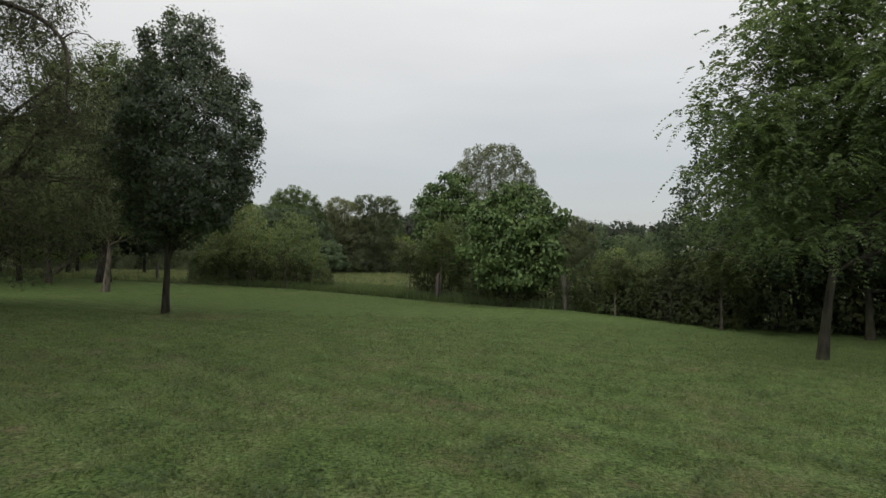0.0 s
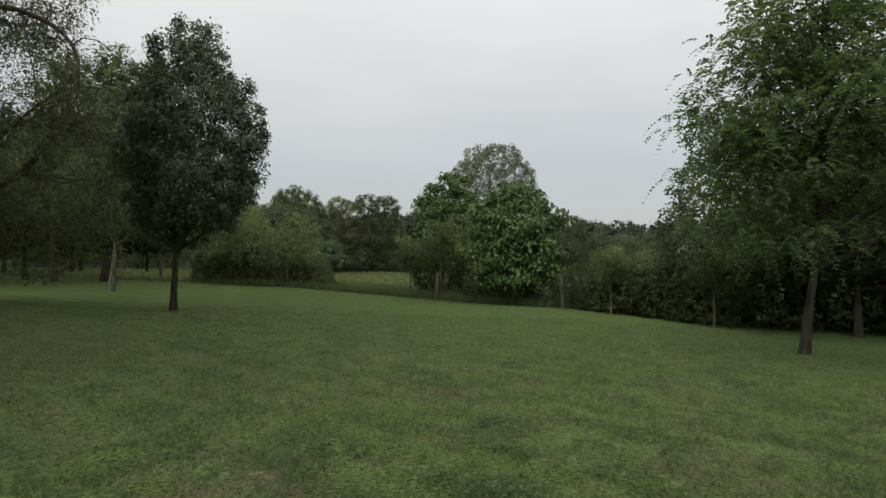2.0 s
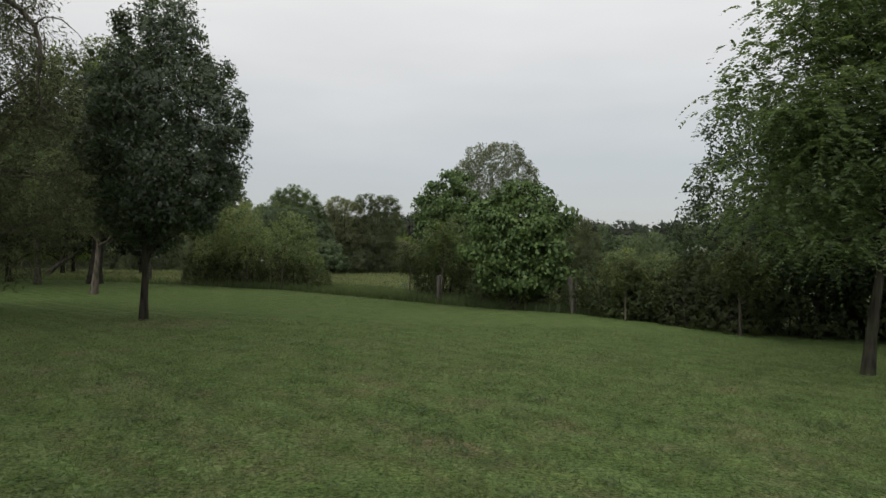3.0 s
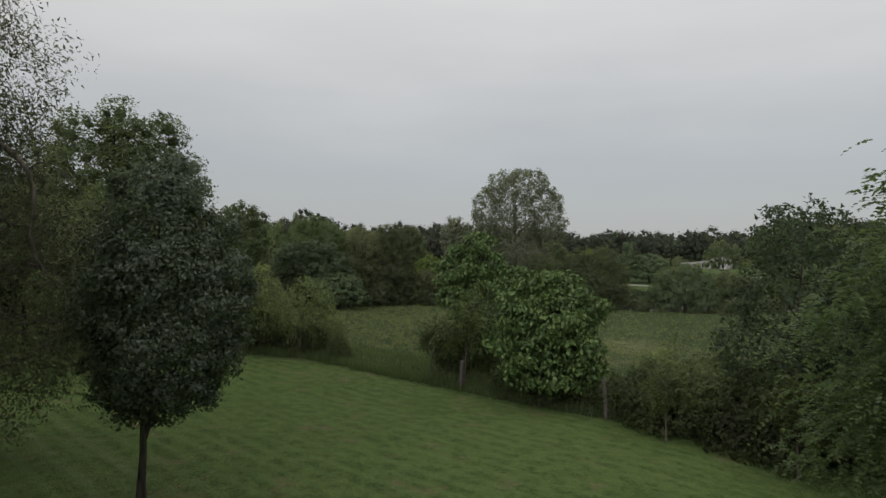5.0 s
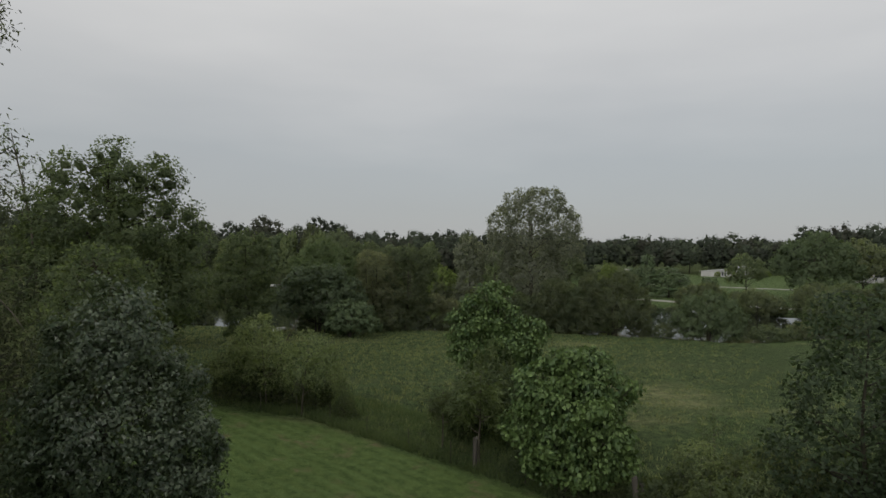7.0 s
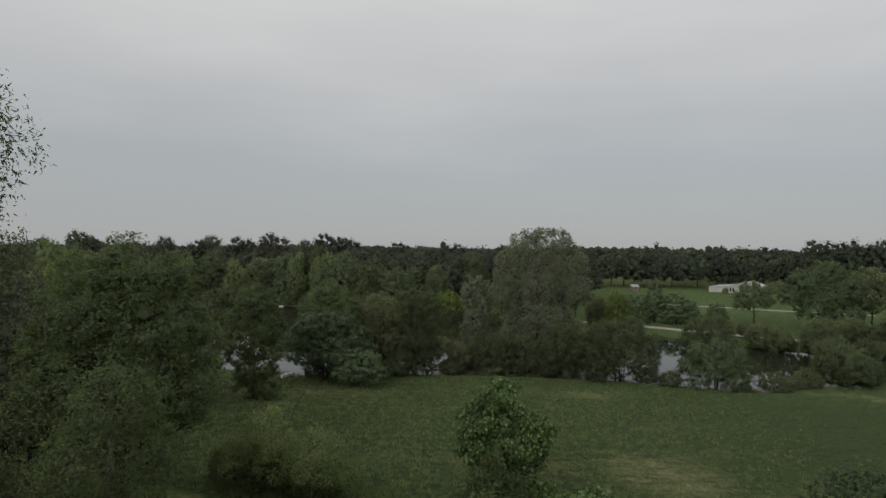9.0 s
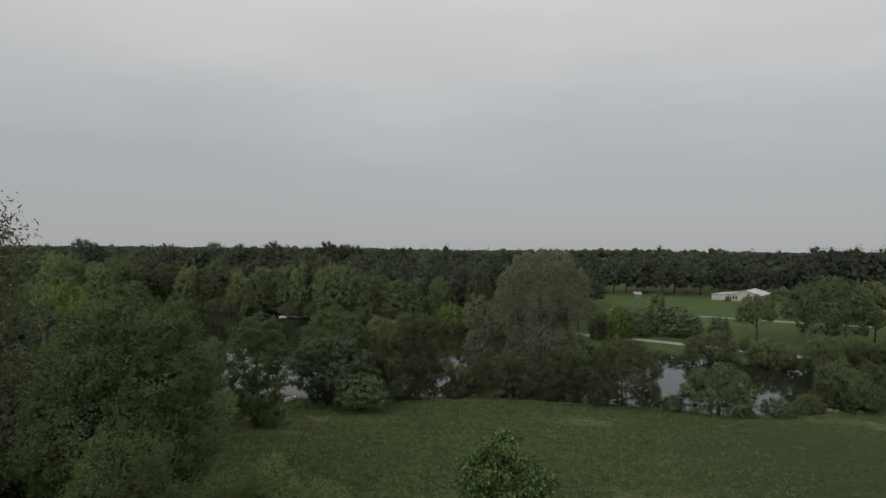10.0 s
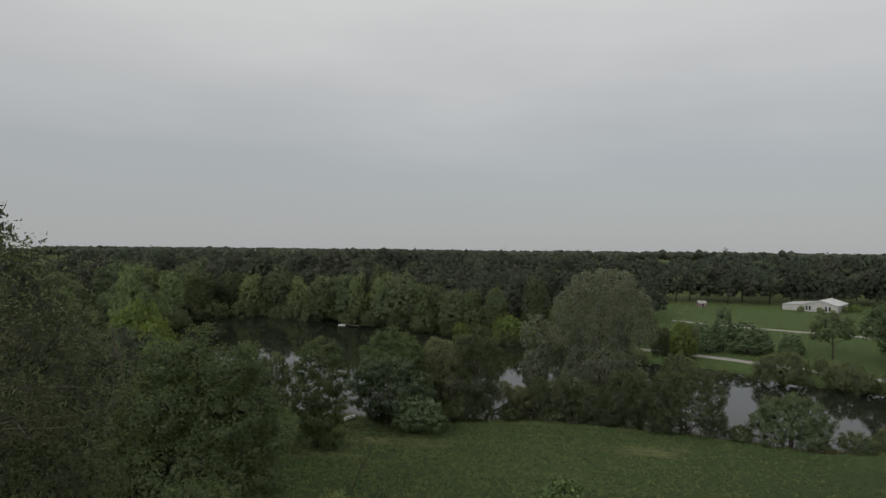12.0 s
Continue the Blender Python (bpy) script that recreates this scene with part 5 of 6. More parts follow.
far_bank = bank_tree("poplar_tree", 40, 19.0, 6.6, M_BARK, M_POPLAR, 1.35, 0.6, "tall leafy tree on the far pond bank", "trees on the far pond bank", low=0.0, cover=0.26, flat=1.0)
stand(far_bank, -49.0, 204.0)
grove(far_bank, [(-147.0, 190.0, 1.5, 1.17), (-107.8, 232.0, 1.2, 0.96), (-72.0, 214.0, 0.8, 0.95), (-56.0, 206.0, 0.7, 0.8), (-30.0, 197.0, 0.9, 0.75), (-4.1, 197.0, 0.8, 1.0), (-140.0, 220.0, 1.3, 1.1), (-150.0, 165.0, 1.3, 1.0), (-128.0, 168.0, 1.1, 0.9)], 8)
pale_bank = bank_tree("poplar_tree", 43, 19.0, 6.0, M_BARK, M_POPLAR_PALE, 1.3, 0.6, "pale green upright tree on the far pond bank", "pale trees on the far pond bank", cover=0.26, flat=1.15,
                      lobes=[(0, 0, 7.5, 5.0, 5.0, 6.4), (-1.5, 0, 13.0, 3.2, 3.2, 4.4), (1.8, 0, 14.6, 2.2, 2.2, 4.2), (-3.0, 0, 9.0, 2.8, 2.8, 4.2), (3.2, 0, 8.4, 2.6, 2.6, 4.0)])
stand(pale_bank, -58.0, 210.0, 0, 0, 0.85, 1.0)
grove(pale_bank, [(-134.0, 198.0, 1.1, 1.0), (-98.0, 228.0, 1.0, 0.95), (-118.0, 228.0, 1.0, 0.9), (-134.0, 212.0, 1.1, 1.0), (-67.9, 211.0, 0.75, 1.0), (-41.0, 202.0, 0.95, 0.85), (-24.5, 196.0, 0.95, 0.78), (4.0, 192.0, 0.8, 0.7), (-155.0, 212.0, 1.4, 1.1), (-136.0, 150.0, 1.2, 0.9), (-105.0, 118.0, 1.1, 0.8), (-113.0, 150.0, 1.0, 1.2), (-103.0, 145.0, 0.8, 0.95)], 9)
dark_bank = bank_tree("willow_tree", 44, 19.0, 6.6, M_BARK_DARK, M_POND, 1.4, 0.6, "full dull green willow on the far pond bank", "willows on the far pond bank", low=-0.05, cover=0.26)
stand(dark_bank, -78.0, 221.0, 0, 0, 0.9)
grove(dark_bank, [(-127.0, 230.0, 1.3, 1.0), (-84.2, 220.0, 1.25, 1.09), (-61.0, 216.0, 0.7, 1.25), (-36.9, 203.0, 0.75, 0.88), (-17.0, 196.0, 0.7, 0.9), (12.0, 190.0, 0.9, 0.8), (-165.0, 180.0, 1.4, 1.1), (-118.0, 132.0, 1.1, 0.85), (20.0, 196.0, 1.0, 0.85)], 10)

left_wood = bank_tree("ash_tree", 41, 14.0, 5.0, M_BARK_DARK, M_WOOD_EDGE, 1.1, 0.42, "leafy dull green tree at the pasture's edge, or added unseen to shade the lawn", "trees at the pasture's edge", low=0.2, cover=0.2, sprigs=1)
stand(left_wood, -47.0, 74.0)
# copies at x -17.5, -15.5 and -20.0: unseen, added to shade the lawn
grove(left_wood, [(-45.0, 60.0, 0.9, 1.1), (-41.0, 81.0, 0.9, 0.85), (-54.0, 68.0, 1.1, 1.0), (-52.0, 84.0, 1.0, 0.9), (-58.0, 76.0, 1.2, 1.1), (-62.0, 62.0, 1.3, 1.1), (-55.0, 53.0, 1.3, 1.8), (-46.0, 46.0, 1.25, 2.0), (-66.0, 88.0, 1.2, 1.0),
                  (-35.8, 50.0, 0.95, 1.0), (-72.0, 72.0, 1.4, 1.2), (-43.0, 36.0, 1.2, 1.0), (-36.0, 30.0, 1.1, 0.9), (-80.0, 92.0, 1.3, 1.1), (-92.0, 100.0, 1.3, 1.1), (-17.5, 5.5, 1.4, 1.2), (-15.5, -4.0, 1.3, 1.2), (-20.0, 13.2, 1.3, 1.25), (24.0, 25.5, 1.1, 0.75), (29.5, 21.0, 1.2, 0.8), (24.5, 17.5, 1.1, 0.7), (31.0, 30.0, 1.2, 0.8)], 9)


# ---------------------------------------------------------------- the far woods: nobody could count these
def far_woods():
    rng = np.random.RandomState(77)
    rows = []

    def band(n, x0, x1, y0, y1, h0, h1, puff, leaf):
        for _ in range(n):
            rows.append((rng.uniform(x0, x1), rng.uniform(y0, y1), rng.uniform(h0, h1) * (1.2 if rng.uniform() > 0.93 and h1 < 21.5 else 1.0), puff, leaf))

    band(80, 20, 175, 322, 350, 13, 19, 2.1, 0.75)
    band(40, 172, 260, 300, 360, 20, 27, 2.4, 0.85)
    band(60, -60, 40, 215, 300, 13, 20, 1.9, 0.7)
    band(100, -190, -50, 240, 320, 14, 21, 2.1, 0.75)
    band(50, -260, -150, 150, 300, 15, 22, 2.1, 0.75)
    band(34, 105, 220, 120, 250, 11, 17, 1.9, 0.7)
    band(24, -230, -60, 245, 330, 23, 28, 1.9, 0.7)
    band(14, -40, 60, 300, 340, 18, 23, 2.1, 0.75)
    band(300, -340, 340, 345, 520, 13, 21, 2.8, 1.3)
    band(480, -650, 750, 500, 950, 13, 21, 4.2, 2.2)
    vs, fs, ns, slots, count = [], [], [], [], 0
    for x, y, h, puff, leaf in rows:
        if 60 < x < 140 and 286 < y < 318 or 62 < x < 128 and 150 < y < 318:
            continue
        r = h * (rng.uniform(0.24, 0.36) if y < 345 else rng.uniform(0.3, 0.5))
        z0 = float(ground_z(x, y))
        if h > 22.5 and x < 0:
            lobes = [(0, 0, h * 0.80, r * 0.55, r * 0.55, h * 0.16), (-r * 0.4, 0, h * 0.66, r * 0.42, r * 0.42, h * 0.14), (r * 0.4, 0, h * 0.62, r * 0.42, r * 0.42, h * 0.14), (0, 0, h * 0.48, r * 0.65, r * 0.65, h * 0.28)]
        else:
            lobes = [(0, 0, h * 0.52, r * 0.9, r * 0.9, h * 0.4), (rng.uniform(-.5, .5) * r, 0, h * 0.78, r * 0.55, r * 0.55, h * 0.2), (rng.uniform(-.6, .6) * r, -r * 0.3, h * 0.45, r * 0.7, r * 0.6, h * 0.28)]
        c, n, size = puff_places(rng, lobes, puff, -0.55 if y < 345 else -0.2, 0)
        v, f, soft = puff_shell(rng, c, n, size, leaf, 0.9, 0.11 if y < 345 else 0.06, 0.95, 0.5, 0.2, 0.3, 0.55)
        vs.append(v + np.array([x, y, z0]))
        fs.append(f[0] + count)
        ns.append(soft)
        count += len(v)
        mixed = (0.30, 0.36, 0.10, 0.24) if y < 345 else (0.40, 0.30, 0.16, 0.14)
        slots += [int(rng.choice(4, p=mixed))] * len(f[0])
    me = mesh_np("far_woods", np.concatenate(vs), [np.concatenate(fs)], [M_FAR, M_FAR_DARK, M_FAR_PALE, M_FAR_DULL], slots, np.concatenate(ns))
    tagged(new("far_woods", me), "wide belt of dull green woods reaching the horizon", "woods", kind="stuff")
    wood = Woody()
    for x, y, h, puff, leaf in rows:
        if y < 350 and leaf < 0.9 and h * 7.3 % 1 < 0.3 and not (62 < x < 140 and 150 < y < 318):
            z0 = float(ground_z(x, y))
            wood.add([(x, y, z0 - 0.3), (x + 0.3, y, z0 + h * 0.35), (x, y, z0 + h * 0.75)], (0.32, 0.22, 0.06), 4)
    tagged(new("far_trunks", wood.mesh("far_trunks", M_BARK_DARK)), "dark trunks under the far woods", "trunks", kind="stuff")


far_woods()


def far_canopy():
    """The roof of the woods beyond a kilometre: rounded crown beside crown, up to the horizon."""
    rng = np.random.RandomState(78)
    cv, cf = ico_core()
    y = 880 * (4500 / 880) ** rng.uniform(0, 1, 3400)
    x = rng.uniform(-0.85, 0.85, len(y)) * (y + 250)
    swell = 3.0 * np.sin(x * 0.0021 + 1.2) * np.sin(y * 0.0017 + 0.4) + 2.0 * np.sin(x * 0.011 + 2 * np.sin(y * 0.004))
    r = rng.uniform(4.5, 9.0, len(y)) * (y / 900) ** 0.5
    c = np.stack([x, y, ground_z(x, y) + 10 + swell + rng.uniform(0, 4, len(y)) + 3.5 * (rng.uniform(0, 1, len(y)) > 0.96)], -1)
    v = (c[:, None] + cv[None] * r[:, None, None] * rng.uniform(0.8, 1.15, (len(y), len(cv), 1)) * np.array([1, 1, 0]) + cv[None] * np.array([0, 0, 6.5])).reshape(-1, 3)
    f = (cf[None] + (np.arange(len(y)) * len(cv))[:, None, None]).reshape(-1, 3)
    slots = np.repeat(rng.choice(3, len(y), p=(0.55, 0.3, 0.15)), len(cf))
    me = mesh_np("far_canopy", v, [f], [M_FAR_DARK, M_FAR, M_FAR_DULL], slots)
    me.polygons.foreach_set("use_smooth", np.ones(len(me.polygons), bool))
    tagged(new("far_canopy", me), "dark roof of distant woods at the horizon", "woods", kind="stuff")


far_canopy()


# ---------------------------------------------------------------- grass and weeds
def blades(name, x, y, height, width, lean, mat, label, seed):
    rng = np.random.RandomState(seed)
    n = len(x)
    z = land_z(x, y)
    a = rng.uniform(0, 2 * np.pi, n)
    h = height * rng.uniform(0.5, 1.2, n)
    w = width * rng.uniform(0.7, 1.3, n)
    base = np.stack([x, y, z - 0.01], -1)
    side = np.stack([np.cos(a), np.sin(a), np.zeros(n)], -1) * w[:, None] * 0.5
    b = rng.uniform(0, 2 * np.pi, n)
    off = rng.uniform(0.1, lean, n) * h
    tip = base + np.stack([np.cos(b) * off, np.sin(b) * off, h], -1)
    v = np.stack([base - side, base + side, tip], 1).reshape(-1, 3)
    me = mesh_np(name, v, [np.arange(3 * n).reshape(-1, 3)], mat)
    return tagged(new(name, me), label, "grass", kind="stuff")


grng = np.random.RandomState(9)
n = 215000
gy = 2.0 + 20 * grng.uniform(0, 1, n) ** 1.6
gx = grng.uniform(-1, 1, n) * (2.5 + 0.78 * gy)
stray = np.random.RandomState(19)
gx *= 1 + np.where(stray.uniform(0, 1, n) < 0.25, stray.exponential(0.3, n), 0)
gy -= np.where(stray.uniform(0, 1, n) < 0.3, stray.exponential(1.6, n), 0)
gx = np.concatenate([gx, grng.uniform(-11, 11, 26000)])
gy = np.concatenate([gy, 3.0 - 15 * grng.uniform(0, 1, 26000) ** 1.5])
n = len(gx)
keep = (np.sin(gx * 2.3 + 1.7 * np.sin(gy * 1.9)) * np.sin(gy * 2.9 + 1.1 * np.sin(gx * 3.1)) + grng.uniform(-1.1, 1.1, n)) > -0.45
for sx, sy, sz in BARE_SPOTS:
    keep &= np.hypot(gx - sx, gy - sy) > grng.uniform(0, 0.9, n)
gx, gy = gx[keep], gy[keep]
gx, gy = gx + 0.045 * np.sin(gx * 31 + 7 * np.sin(gy * 23)), gy + 0.045 * np.sin(gy * 29 + 7 * np.sin(gx * 27))
blades("lawn_grass", gx, gy, 0.065, 0.013, 1.3, M_BLADE, "short mown grass blades", 10)


def clover(clumps, each):
    """Small leaves of clover and plantain in low clumps through the lawn."""
    rng = np.random.RandomState(21)
    y = 2.0 + 22 * rng.uniform(0, 1, clumps) ** 1.5
    x = rng.uniform(-1, 1, clumps) * (2.5 + 0.78 * y)
    some = np.sin(x * 1.7 + 2.1 * np.sin(y * 1.3)) * np.sin(y * 2.1 + 1.7 * np.sin(x * 1.9)) + rng.uniform(-0.7, 0.7, clumps) > -0.1
    x, y = x[some], y[some]
    k = np.repeat(np.arange(len(x)), each)
    wide = rng.uniform(0.03, 0.10, len(x))[k]
    x, y = x[k] + rng.normal(0, 1, len(k)) * wide, y[k] + rng.normal(0, 1, len(k)) * wide
    p = np.stack([x, y, land_z(x, y) + rng.uniform(0.025, 0.075, len(x))], -1)
    up = unit(np.array([0, 0, 1.0]) + rng.normal(0, 0.45, (len(x), 3)))
    v, f = leaves_simple(rng, p, unit(rng.normal(0, 1, (len(x), 3))), up, 0.04, 0.85, 0.0, "tri")
    tagged(new("clover", mesh_np("clover", v, f, M_WEED)), "small clover and plantain leaves in the lawn", "clover", kind="stuff")


clover(9000, 13)

n = 17000
cx, cy = grng.uniform(-75, 70, n), grng.uniform(33, 100, n)
keep = (np.maximum(0.597 * cx + 0.802 * cy - 31.5, 0.31 * cx + 0.95 * cy - 41.5) > 0) & (pond_depth(cx, cy) < -1.0) & (cx < grng.uniform(-6, 40, n))
cx, cy = cx[keep], cy[keep]
k = 8
tx = np.repeat(cx, k) + grng.normal(0, 0.16, len(cx) * k)
ty = np.repeat(cy, k) + grng.normal(0, 0.16, len(cx) * k)
blades("pasture_grass", tx, ty, 0.36, 0.055, 0.9, M_DRY, "rough tufted pasture grass", 12)

# taller growth just behind the fence
u = grng.uniform(-14, 8, 1700)
fy = 39.0 - 0.744 * u + grng.uniform(0.8, 8.0, len(u))
tx = np.repeat(u, 7) + grng.normal(0, 0.14, len(u) * 7)
ty = np.repeat(fy, 7) + grng.normal(0, 0.14, len(u) * 7)
blades("meadow_weeds", tx, ty, 0.5, 0.045, 0.8, M_WEED, "tall rough weeds in the pasture corner", 14)

# sedge along the near shore of the pond
sx, sy = grng.uniform(-36, 60, 60000), grng.uniform(94, 112, 60000)
sd = pond_depth(sx, sy)
keep = (sd > -1.6) & (sd < 0.35) & (np.sin(sx * 0.7) + grng.uniform(-1, 1, 60000) > -0.9)
blades("shore_sedge", sx[keep], sy[keep], 0.9, 0.06, 0.7, M_SEDGE, "brownish sedge and tall grass along the shore", 15)

# tall weeds along the fence
u = np.concatenate([grng.uniform(-46, -18, 260), grng.uniform(-18, 14, 1400)])
fy = np.where(u > -14, 38.8 - 0.744 * u, (41.6 - 0.31 * u) / 0.95) + grng.uniform(-0.3, 1.5, len(u))
tx = np.repeat(u, 8) + grng.normal(0, 0.12, len(u) * 8)
ty = np.repeat(fy, 8) + grng.normal(0, 0.12, len(u) * 8)
blades("fence_weeds", tx, ty, 0.55, 0.05, 0.7, M_WEED, "tall weeds growing along the fence", 13)


# ---------------------------------------------------------------- fence
def fence():
    root = tagged(new("fence"), "wire fence with rusty steel posts along the lawn", "fence")
    line = np.array([(-44.5, 58.6), (-38.6, 56.6), (-33.0, 54.6), (-27.3, 52.8), (-22.0, 51.0), (-16.4, 49.3), (-13.6, 48.95), (-10.6, 46.7), (-7.6, 44.45), (-4.6, 42.25), (-2.0, 40.3), (-0.38, 39.3), (2.0, 37.35), (4.4, 35.55), (6.68, 33.8)])
    bm = bmesh.new()
    box(bm, -0.018, 0.018, -0.003, 0.003, -0.3, 1.3)
    box(bm, -0.003, 0.003, 0.003, 0.03, -0.3, 1.3)
    first = part("post", bm, M_STEEL, root)
    for i, (x, y) in enumerate(line[:-1]):
        p = first if i == 0 else new("post", first.data)
        p.parent = root
        p.matrix_basis = pose(x, y, at_ground(x, y), 2.0 * math.sin(i * 2.1), 2.5 * math.cos(i * 1.7), 37)
    for h in (0.25, 0.5, 0.75, 1.0, 1.2):
        w = Woody()
        pts = [(x, y, at_ground(x, y) + h) for x, y in line]
        w.add(pts, [0.004] * len(pts), 3)
        part_np("wire", w.mesh("wire", M_STEEL), root)


fence()


def leaning_trunk():
    """A dead grey trunk that leans over the pasture."""
    root = tagged(new("dead_tree"), "dead grey trunk leaning over the pasture behind the fence", "tree")
    w = Woody()
    w.add([(0, 0, -0.3), (0.5, 0, 0.35), (1.3, 0, 1.1), (2.3, 0.1, 1.8), (3.2, 0.1, 2.5)], (0.3, 0.27, 0.23, 0.17, 0.1), 8)
    w.add([(1.3, 0, 1.1), (1.7, 0.2, 1.9), (2.0, 0.3, 3.0)], (0.12, 0.09, 0.04), 5)
    w.add([(2.3, 0.1, 1.8), (2.5, -0.2, 2.6), (2.9, -0.3, 3.3)], (0.09, 0.06, 0.03), 5)
    part_np("trunk", w.mesh("trunk", M_BARK), root)
    root.matrix_basis = pose(-41.2, 62.0, at_ground(-41.2, 62.0), 0, 0, 5)


leaning_trunk()


def timber_post(name, x, y, h, r, lean, label):
    bm = bmesh.new()
    for k in range(7):
        z = -0.3 + (h + 0.3) * k / 6
        ring = [bm.verts.new((r * (1 + 0.07 * math.sin(3 * a + k)) * math.cos(a), r * (1 + 0.07 * math.cos(2 * a - k)) * math.sin(a), z + (0.05 * math.sin(a * 2) if k == 6 else 0)))
                for a in [2 * math.pi * j / 10 for j in range(10)]]
        if k:
            for j in range(10):
                bm.faces.new((last[j], last[(j + 1) % 10], ring[(j + 1) % 10], ring[j]))
        last = ring
    bm.faces.new(last)
    ob = tagged(part(name, bm, M_POST), label, "post")
    ob.matrix_basis = pose(x, y, at_ground(x, y), 0, lean, 0)
    return ob


timber_post("corner_post", 6.72, 33.8, 1.95, 0.13, -5, "leaning weathered timber corner post of the fence")
timber_post("brace_post", 6.98, 34.0, 1.7, 0.1, -2, "weathered timber post beside the corner post")
timber_post("fence_post", -0.62, 39.6, 1.75, 0.13, 1, "upright weathered timber fence post under the ash")
timber_post("fence_post", -25.7, 53.0, 1.7, 0.12, 0, "dark weathered timber fence post")


# ---------------------------------------------------------------- buildings far off
def gable_building(name, w, d, eave, ridge, wall_mat, roof_mat, label, over=0.5):
    """Walls with a gable on the -x and +x ends; the ridge runs along x."""
    root = tagged(new(name), label, "building")
    bm = bmesh.new()
    for y in (-d / 2, d / 2):
        box(bm, -w / 2, w / 2, y - 0.1, y + 0.1, -0.3, eave)
    for x in (-w / 2 + 0.1, w / 2 - 0.1):
        pts = [(-d / 2, -0.3), (d / 2, -0.3), (d / 2, eave), (0, ridge), (-d / 2, eave)]
        a = [bm.verts.new((x - 0.1, p[0], p[1])) for p in pts]
        b = [bm.verts.new((x + 0.1, p[0], p[1])) for p in pts]
        bm.faces.new(a[::-1])
        bm.faces.new(b)
        for i in range(5):
            bm.faces.new((a[i], a[(i + 1) % 5], b[(i + 1) % 5], b[i]))
    part("wall", bm, wall_mat, root)
    slope = math.atan2(ridge - eave, d / 2)
    run = math.hypot(ridge - eave, d / 2) + over
    for sgn in (-1, 1):
        bm = bmesh.new()
        box(bm, -w / 2 - over, w / 2 + over, 0, run, 0, 0.12)
        for k in range(int(w / 0.9)):
            x = -w / 2 + 0.9 * k
            box(bm, x, x + 0.05, 0.05, run - 0.05, 0.12, 0.16)
        r = part("roof", bm, roof_mat, root)
        r.matrix_basis = Matrix.Translation((0, 0, ridge + 0.02)) @ (Matrix.Rotation(0 if sgn > 0 else math.pi, 4, "Z")) @ Matrix.Rotation(-slope, 4, "X")
    return root


def pane(root, name, x, y, z, w, h, face, mat=M_DARKGLASS):
    """A framed opening filled with dark glass: face is 'x' or 'y'."""
    bm = bmesh.new()
    t = 0.14
    if face == "y":
        box(bm, x - w / 2, x + w / 2, y - t, y + t, z, z + h)
    else:
        box(bm, x - t, x + t, y - w / 2, y + w / 2, z, z + h)
    p = part(name, bm, mat, root)
    bm = bmesh.new()
    t = 0.18
    for a, b, c, e in ((-w / 2 - 0.1, -w / 2, 0, h), (w / 2, w / 2 + 0.1, 0, h), (-w / 2 - 0.1, w / 2 + 0.1, h, h + 0.1), (-w / 2 - 0.1, w / 2 + 0.1, -0.1, 0)):
        if face == "y":
            box(bm, x + a, x + b, y - t, y + t, z + c, z + e)
        else:
            box(bm, x - t, x + t, y + a, y + b, z + c, z + e)
    part("frame", bm, M_ROOF, p)


barn = gable_building("barn", 20, 13, 3.2, 5.2, M_WHITE, M_ROOF, "wide white sheet-metal barn with a pale roof")
bm = bmesh.new()
box(bm, -9.8, 9.8, 6.6, 15.4, -0.3, 2.5)
side = [bm.verts.new(v) for v in ((-9.8, 6.6, 2.5), (-9.8, 15.4, 2.5), (-9.8, 6.6, 3.3), (9.8, 6.6, 2.5), (9.8, 15.4, 2.5), (9.8, 6.6, 3.3))]
for f in ((0, 1, 2), (3, 5, 4)):
    bm.faces.new([side[k] for k in f])
part("side_wing", bm, M_WHITE, barn)
bm = bmesh.new()
box(bm, -10.2, 10.2, 0, 9.4, 0, 0.12)
part("wing_roof", bm, M_ROOF, barn).matrix_basis = pose(0, 6.62, 3.34, -5.2, 0, 0)
for y in (-3.6, -2.2, 4.2, 5.4):
    pane(barn, "window", -10.0, y, 0.7, 0.75, 1.9, "x")
pane(barn, "door", 0, -6.5, 0.0, 3.0, 2.6, "y")
barn.matrix_basis = pose(126.4, 305, at_ground(126, 305), 0, 0, 55)
shed = gable_building("garden_shed", 3.6, 3.0, 2.0, 3.0, M_BROWN, M_SHINGLE, "small brown shed with a grey roof", 0.3)
pane(shed, "door", 0, -1.5, 0.0, 0.9, 1.8, "y")
shed.matrix_basis = pose(72.8, 308, at_ground(72.8, 308), 0, 0, 15)
house = gable_building("house", 16, 9, 3.0, 5.6, M_WHITE, M_SHINGLE, "pale low house with a grey roof among trees", 0.5)
for i in range(3):
    pane(house, "window", -5 + 5 * i, -4.5, 1.0, 1.2, 1.3, "y")
house.matrix_basis = pose(166, 268, at_ground(166, 268), 0, 0, 20)
cottage = gable_building("house", 12, 8, 4.5, 7.0, M_WHITE, M_SHINGLE, "white house showing between far trees", 0.4)
pane(cottage, "window", 0, -4.0, 1.2, 1.2, 1.4, "y")
cottage.matrix_basis = pose(-35, 330, at_ground(-35, 330), 0, 0, -10)


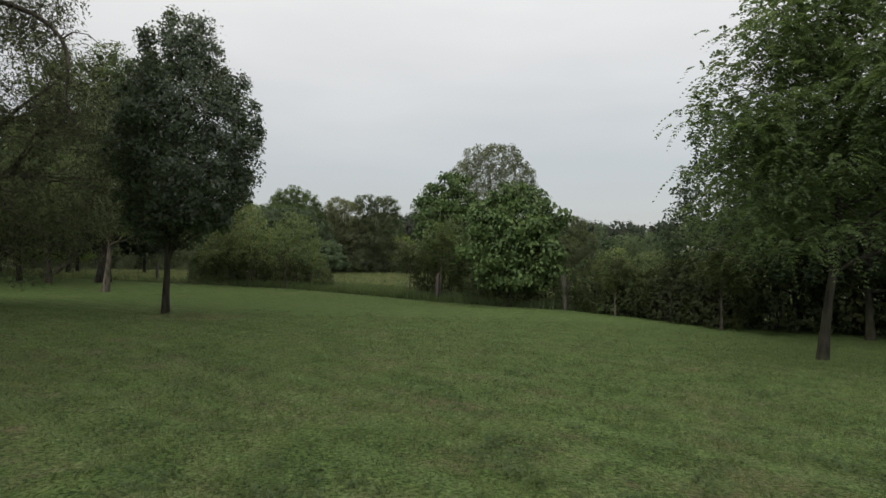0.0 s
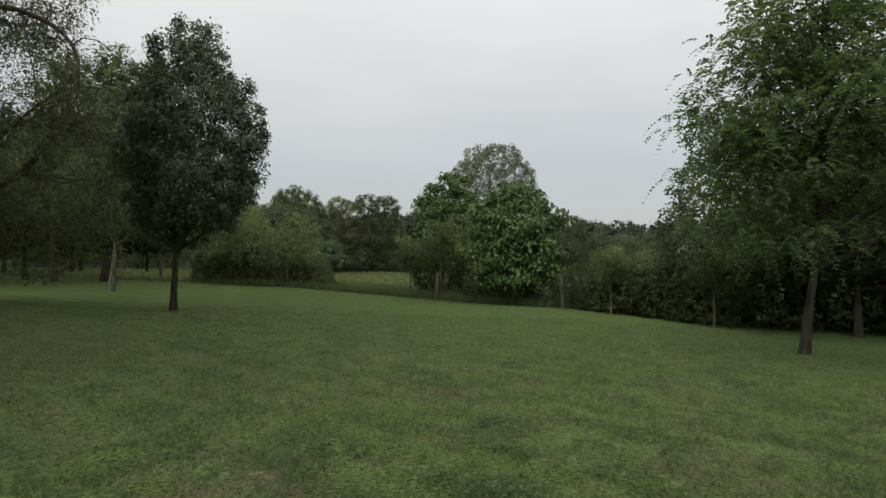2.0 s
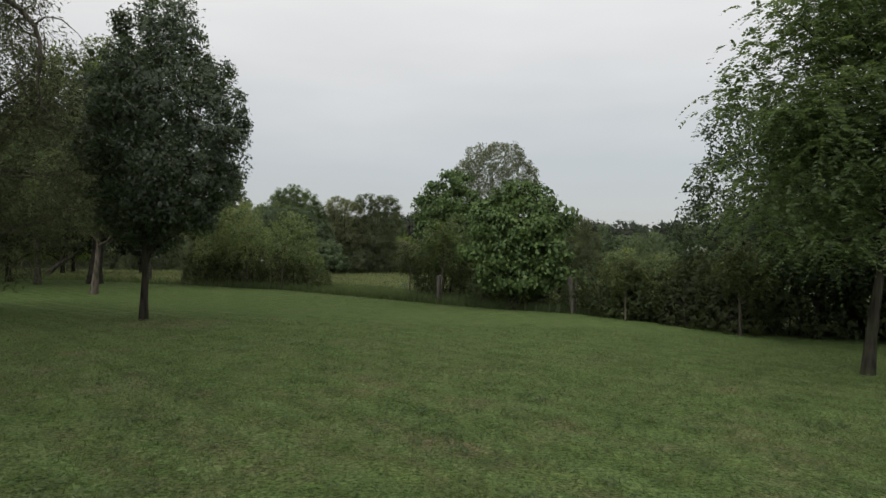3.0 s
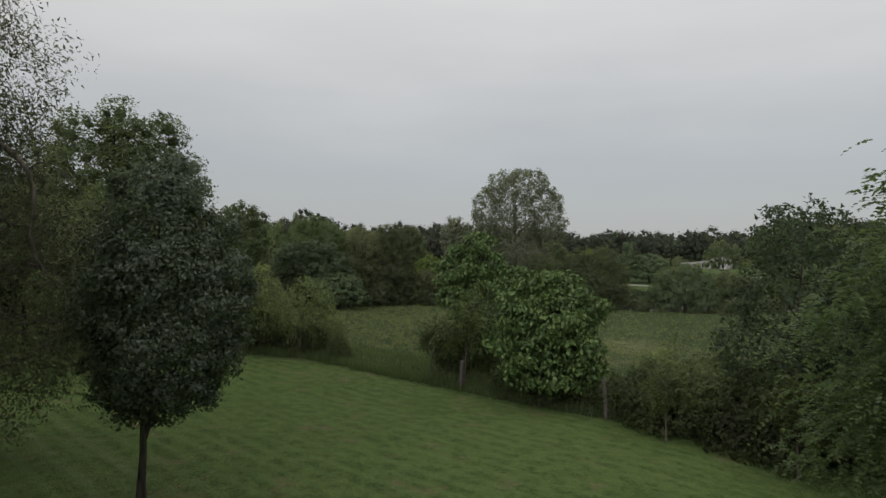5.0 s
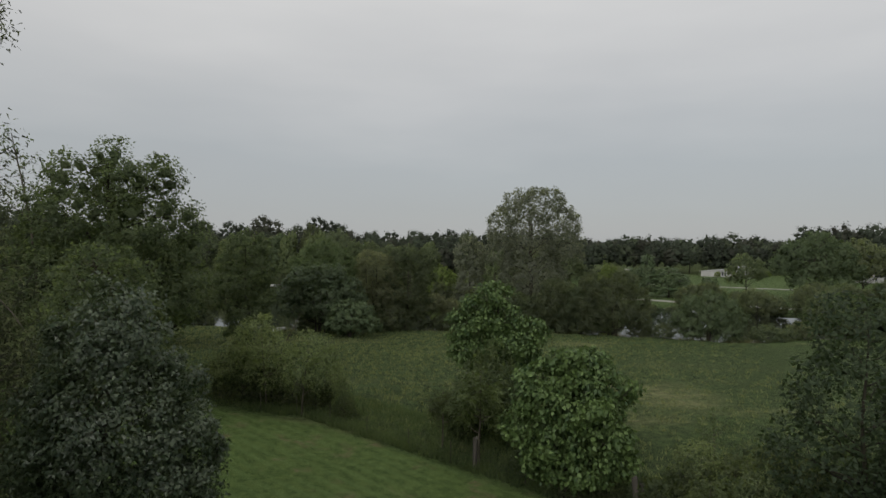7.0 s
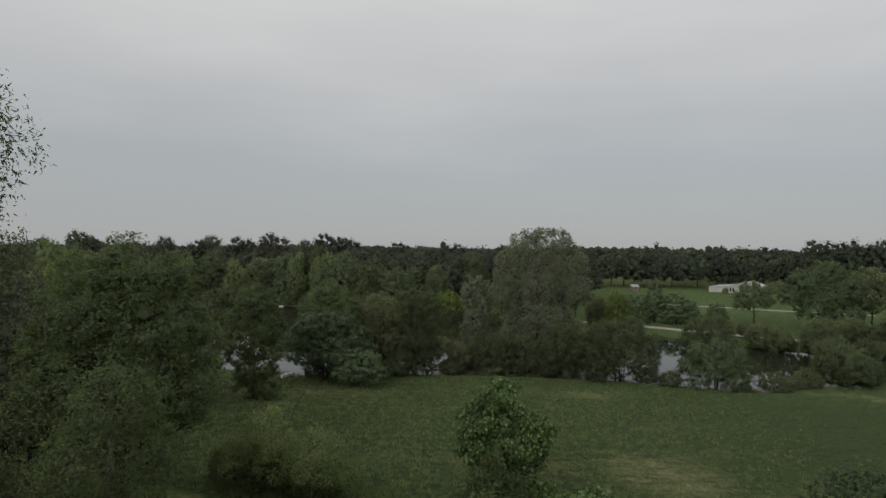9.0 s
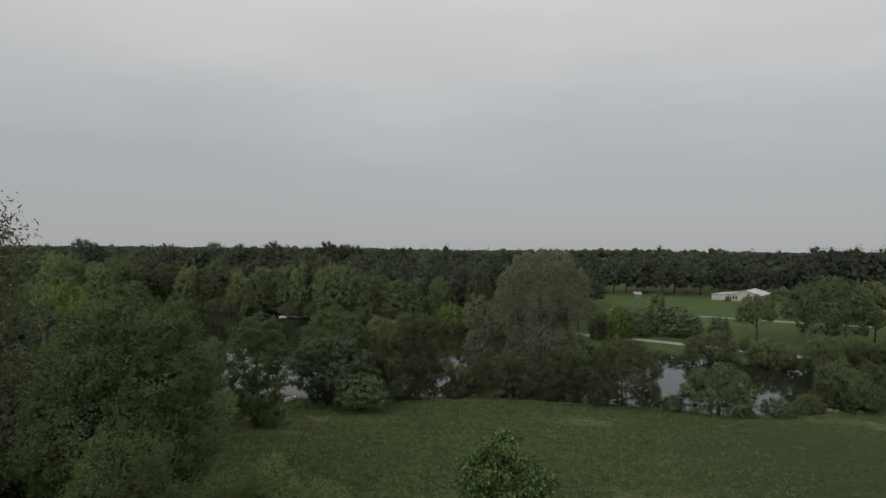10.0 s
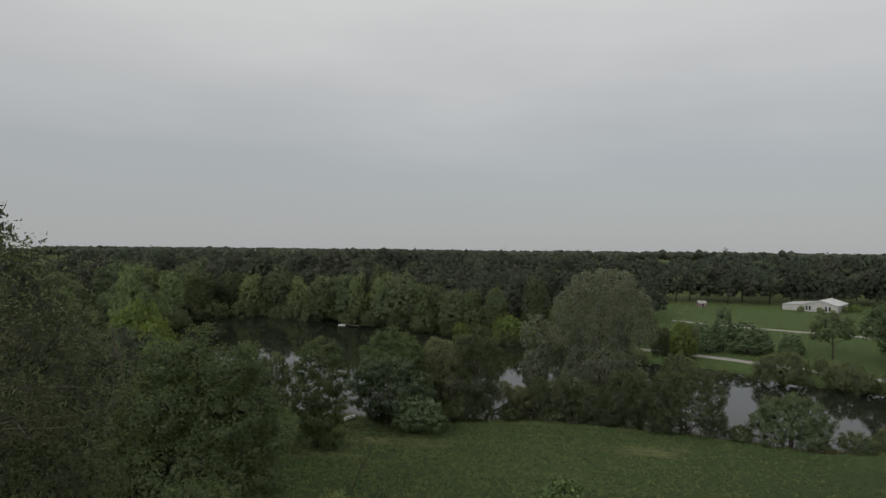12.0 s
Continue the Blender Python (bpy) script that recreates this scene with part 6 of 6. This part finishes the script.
def rowing_boat(x, y, z, turn, label):
    bm = bmesh.new()
    rings = []
    for k in range(9):
        t = k / 8
        half = 0.5 * math.sin(math.pi * (0.12 + 0.8 * t)) ** 0.7
        xx = -1.3 + 2.6 * t
        rings.append([bm.verts.new((xx, half * a, h)) for a, h in ((-1, 0.45), (-0.8, 0.1), (0, 0), (0.8, 0.1), (1, 0.45), (0.88, 0.43), (0.7, 0.16), (0, 0.08), (-0.7, 0.16), (-0.88, 0.43))])
    for p, q in zip(rings, rings[1:]):
        for j in range(10):
            bm.faces.new((p[j], p[(j + 1) % 10], q[(j + 1) % 10], q[j]))
    bm.faces.new(rings[0][::-1])
    bm.faces.new(rings[-1])
    root = tagged(part("rowing_boat", bm, M_BOAT), label, "boat")
    for xx in (-0.5, 0.4):
        bm = bmesh.new()
        box(bm, xx - 0.12, xx + 0.12, -0.4, 0.4, 0.3, 0.34)
        part("seat", bm, M_POST, root)
    root.matrix_basis = pose(x, y, z, 0, 0, turn)
    return root


rowing_boat(-31.3, 96.3, at_ground(-31.3, 96.3) + 0.02, 65, "small white rowing boat pulled up on the bank")
rowing_boat(-72.5, 207.5, WATER_Z - 0.12, 10, "white boat moored at the far bank")


def jetty():
    root = tagged(new("jetty"), "low weathered timber jetty on the far bank", "jetty")
    bm = bmesh.new()
    box(bm, -3.2, 3.2, -0.8, 0.8, 0.35, 0.43, 0.01)
    part("deck", bm, M_POST, root)
    bm = bmesh.new()
    box(bm, -0.08, 0.08, -0.08, 0.08, -2.0, 0.35)
    leg = part("leg", bm, M_POST, root)
    leg.location = (-2.9, -0.6, 0)
    for x, y in ((-2.9, 0.6), (2.9, -0.6), (2.9, 0.6)):
        o = new("leg", leg.data)
        o.parent = root
        o.location = (x, y, 0)
    root.matrix_basis = pose(-68.0, 206.0, WATER_Z, 0, 0, -28)


jetty()


def rocks():
    rng = random.Random(3)
    first = None
    for i in range(26):
        u = rng.uniform(0, 1)
        x = 36 + 22 * u + rng.uniform(-0.8, 0.8)
        y = 99.2 + 2.2 * u + rng.uniform(-0.6, 0.6)
        if first is None:
            bm = bmesh.new()
            bmesh.ops.create_icosphere(bm, subdivisions=2, radius=0.5)
            for v in bm.verts:
                v.co *= 1 + 0.35 * noise.noise(v.co * 2.3)
                v.co.z *= 0.6
            first = tagged(part("rock", bm, M_ROCK), "pale rounded rock on the pond bank", "rock", "rocks on the bank")
            ob = first
        else:
            ob = copy_thing(first, Matrix())
        s = rng.uniform(0.5, 1.2)
        ob.matrix_basis = pose(x, y, at_ground(x, y) + 0.03, 0, 0, rng.uniform(0, 360)) @ Matrix.Diagonal((s, s * rng.uniform(0.6, 1), s, 1))


rocks()
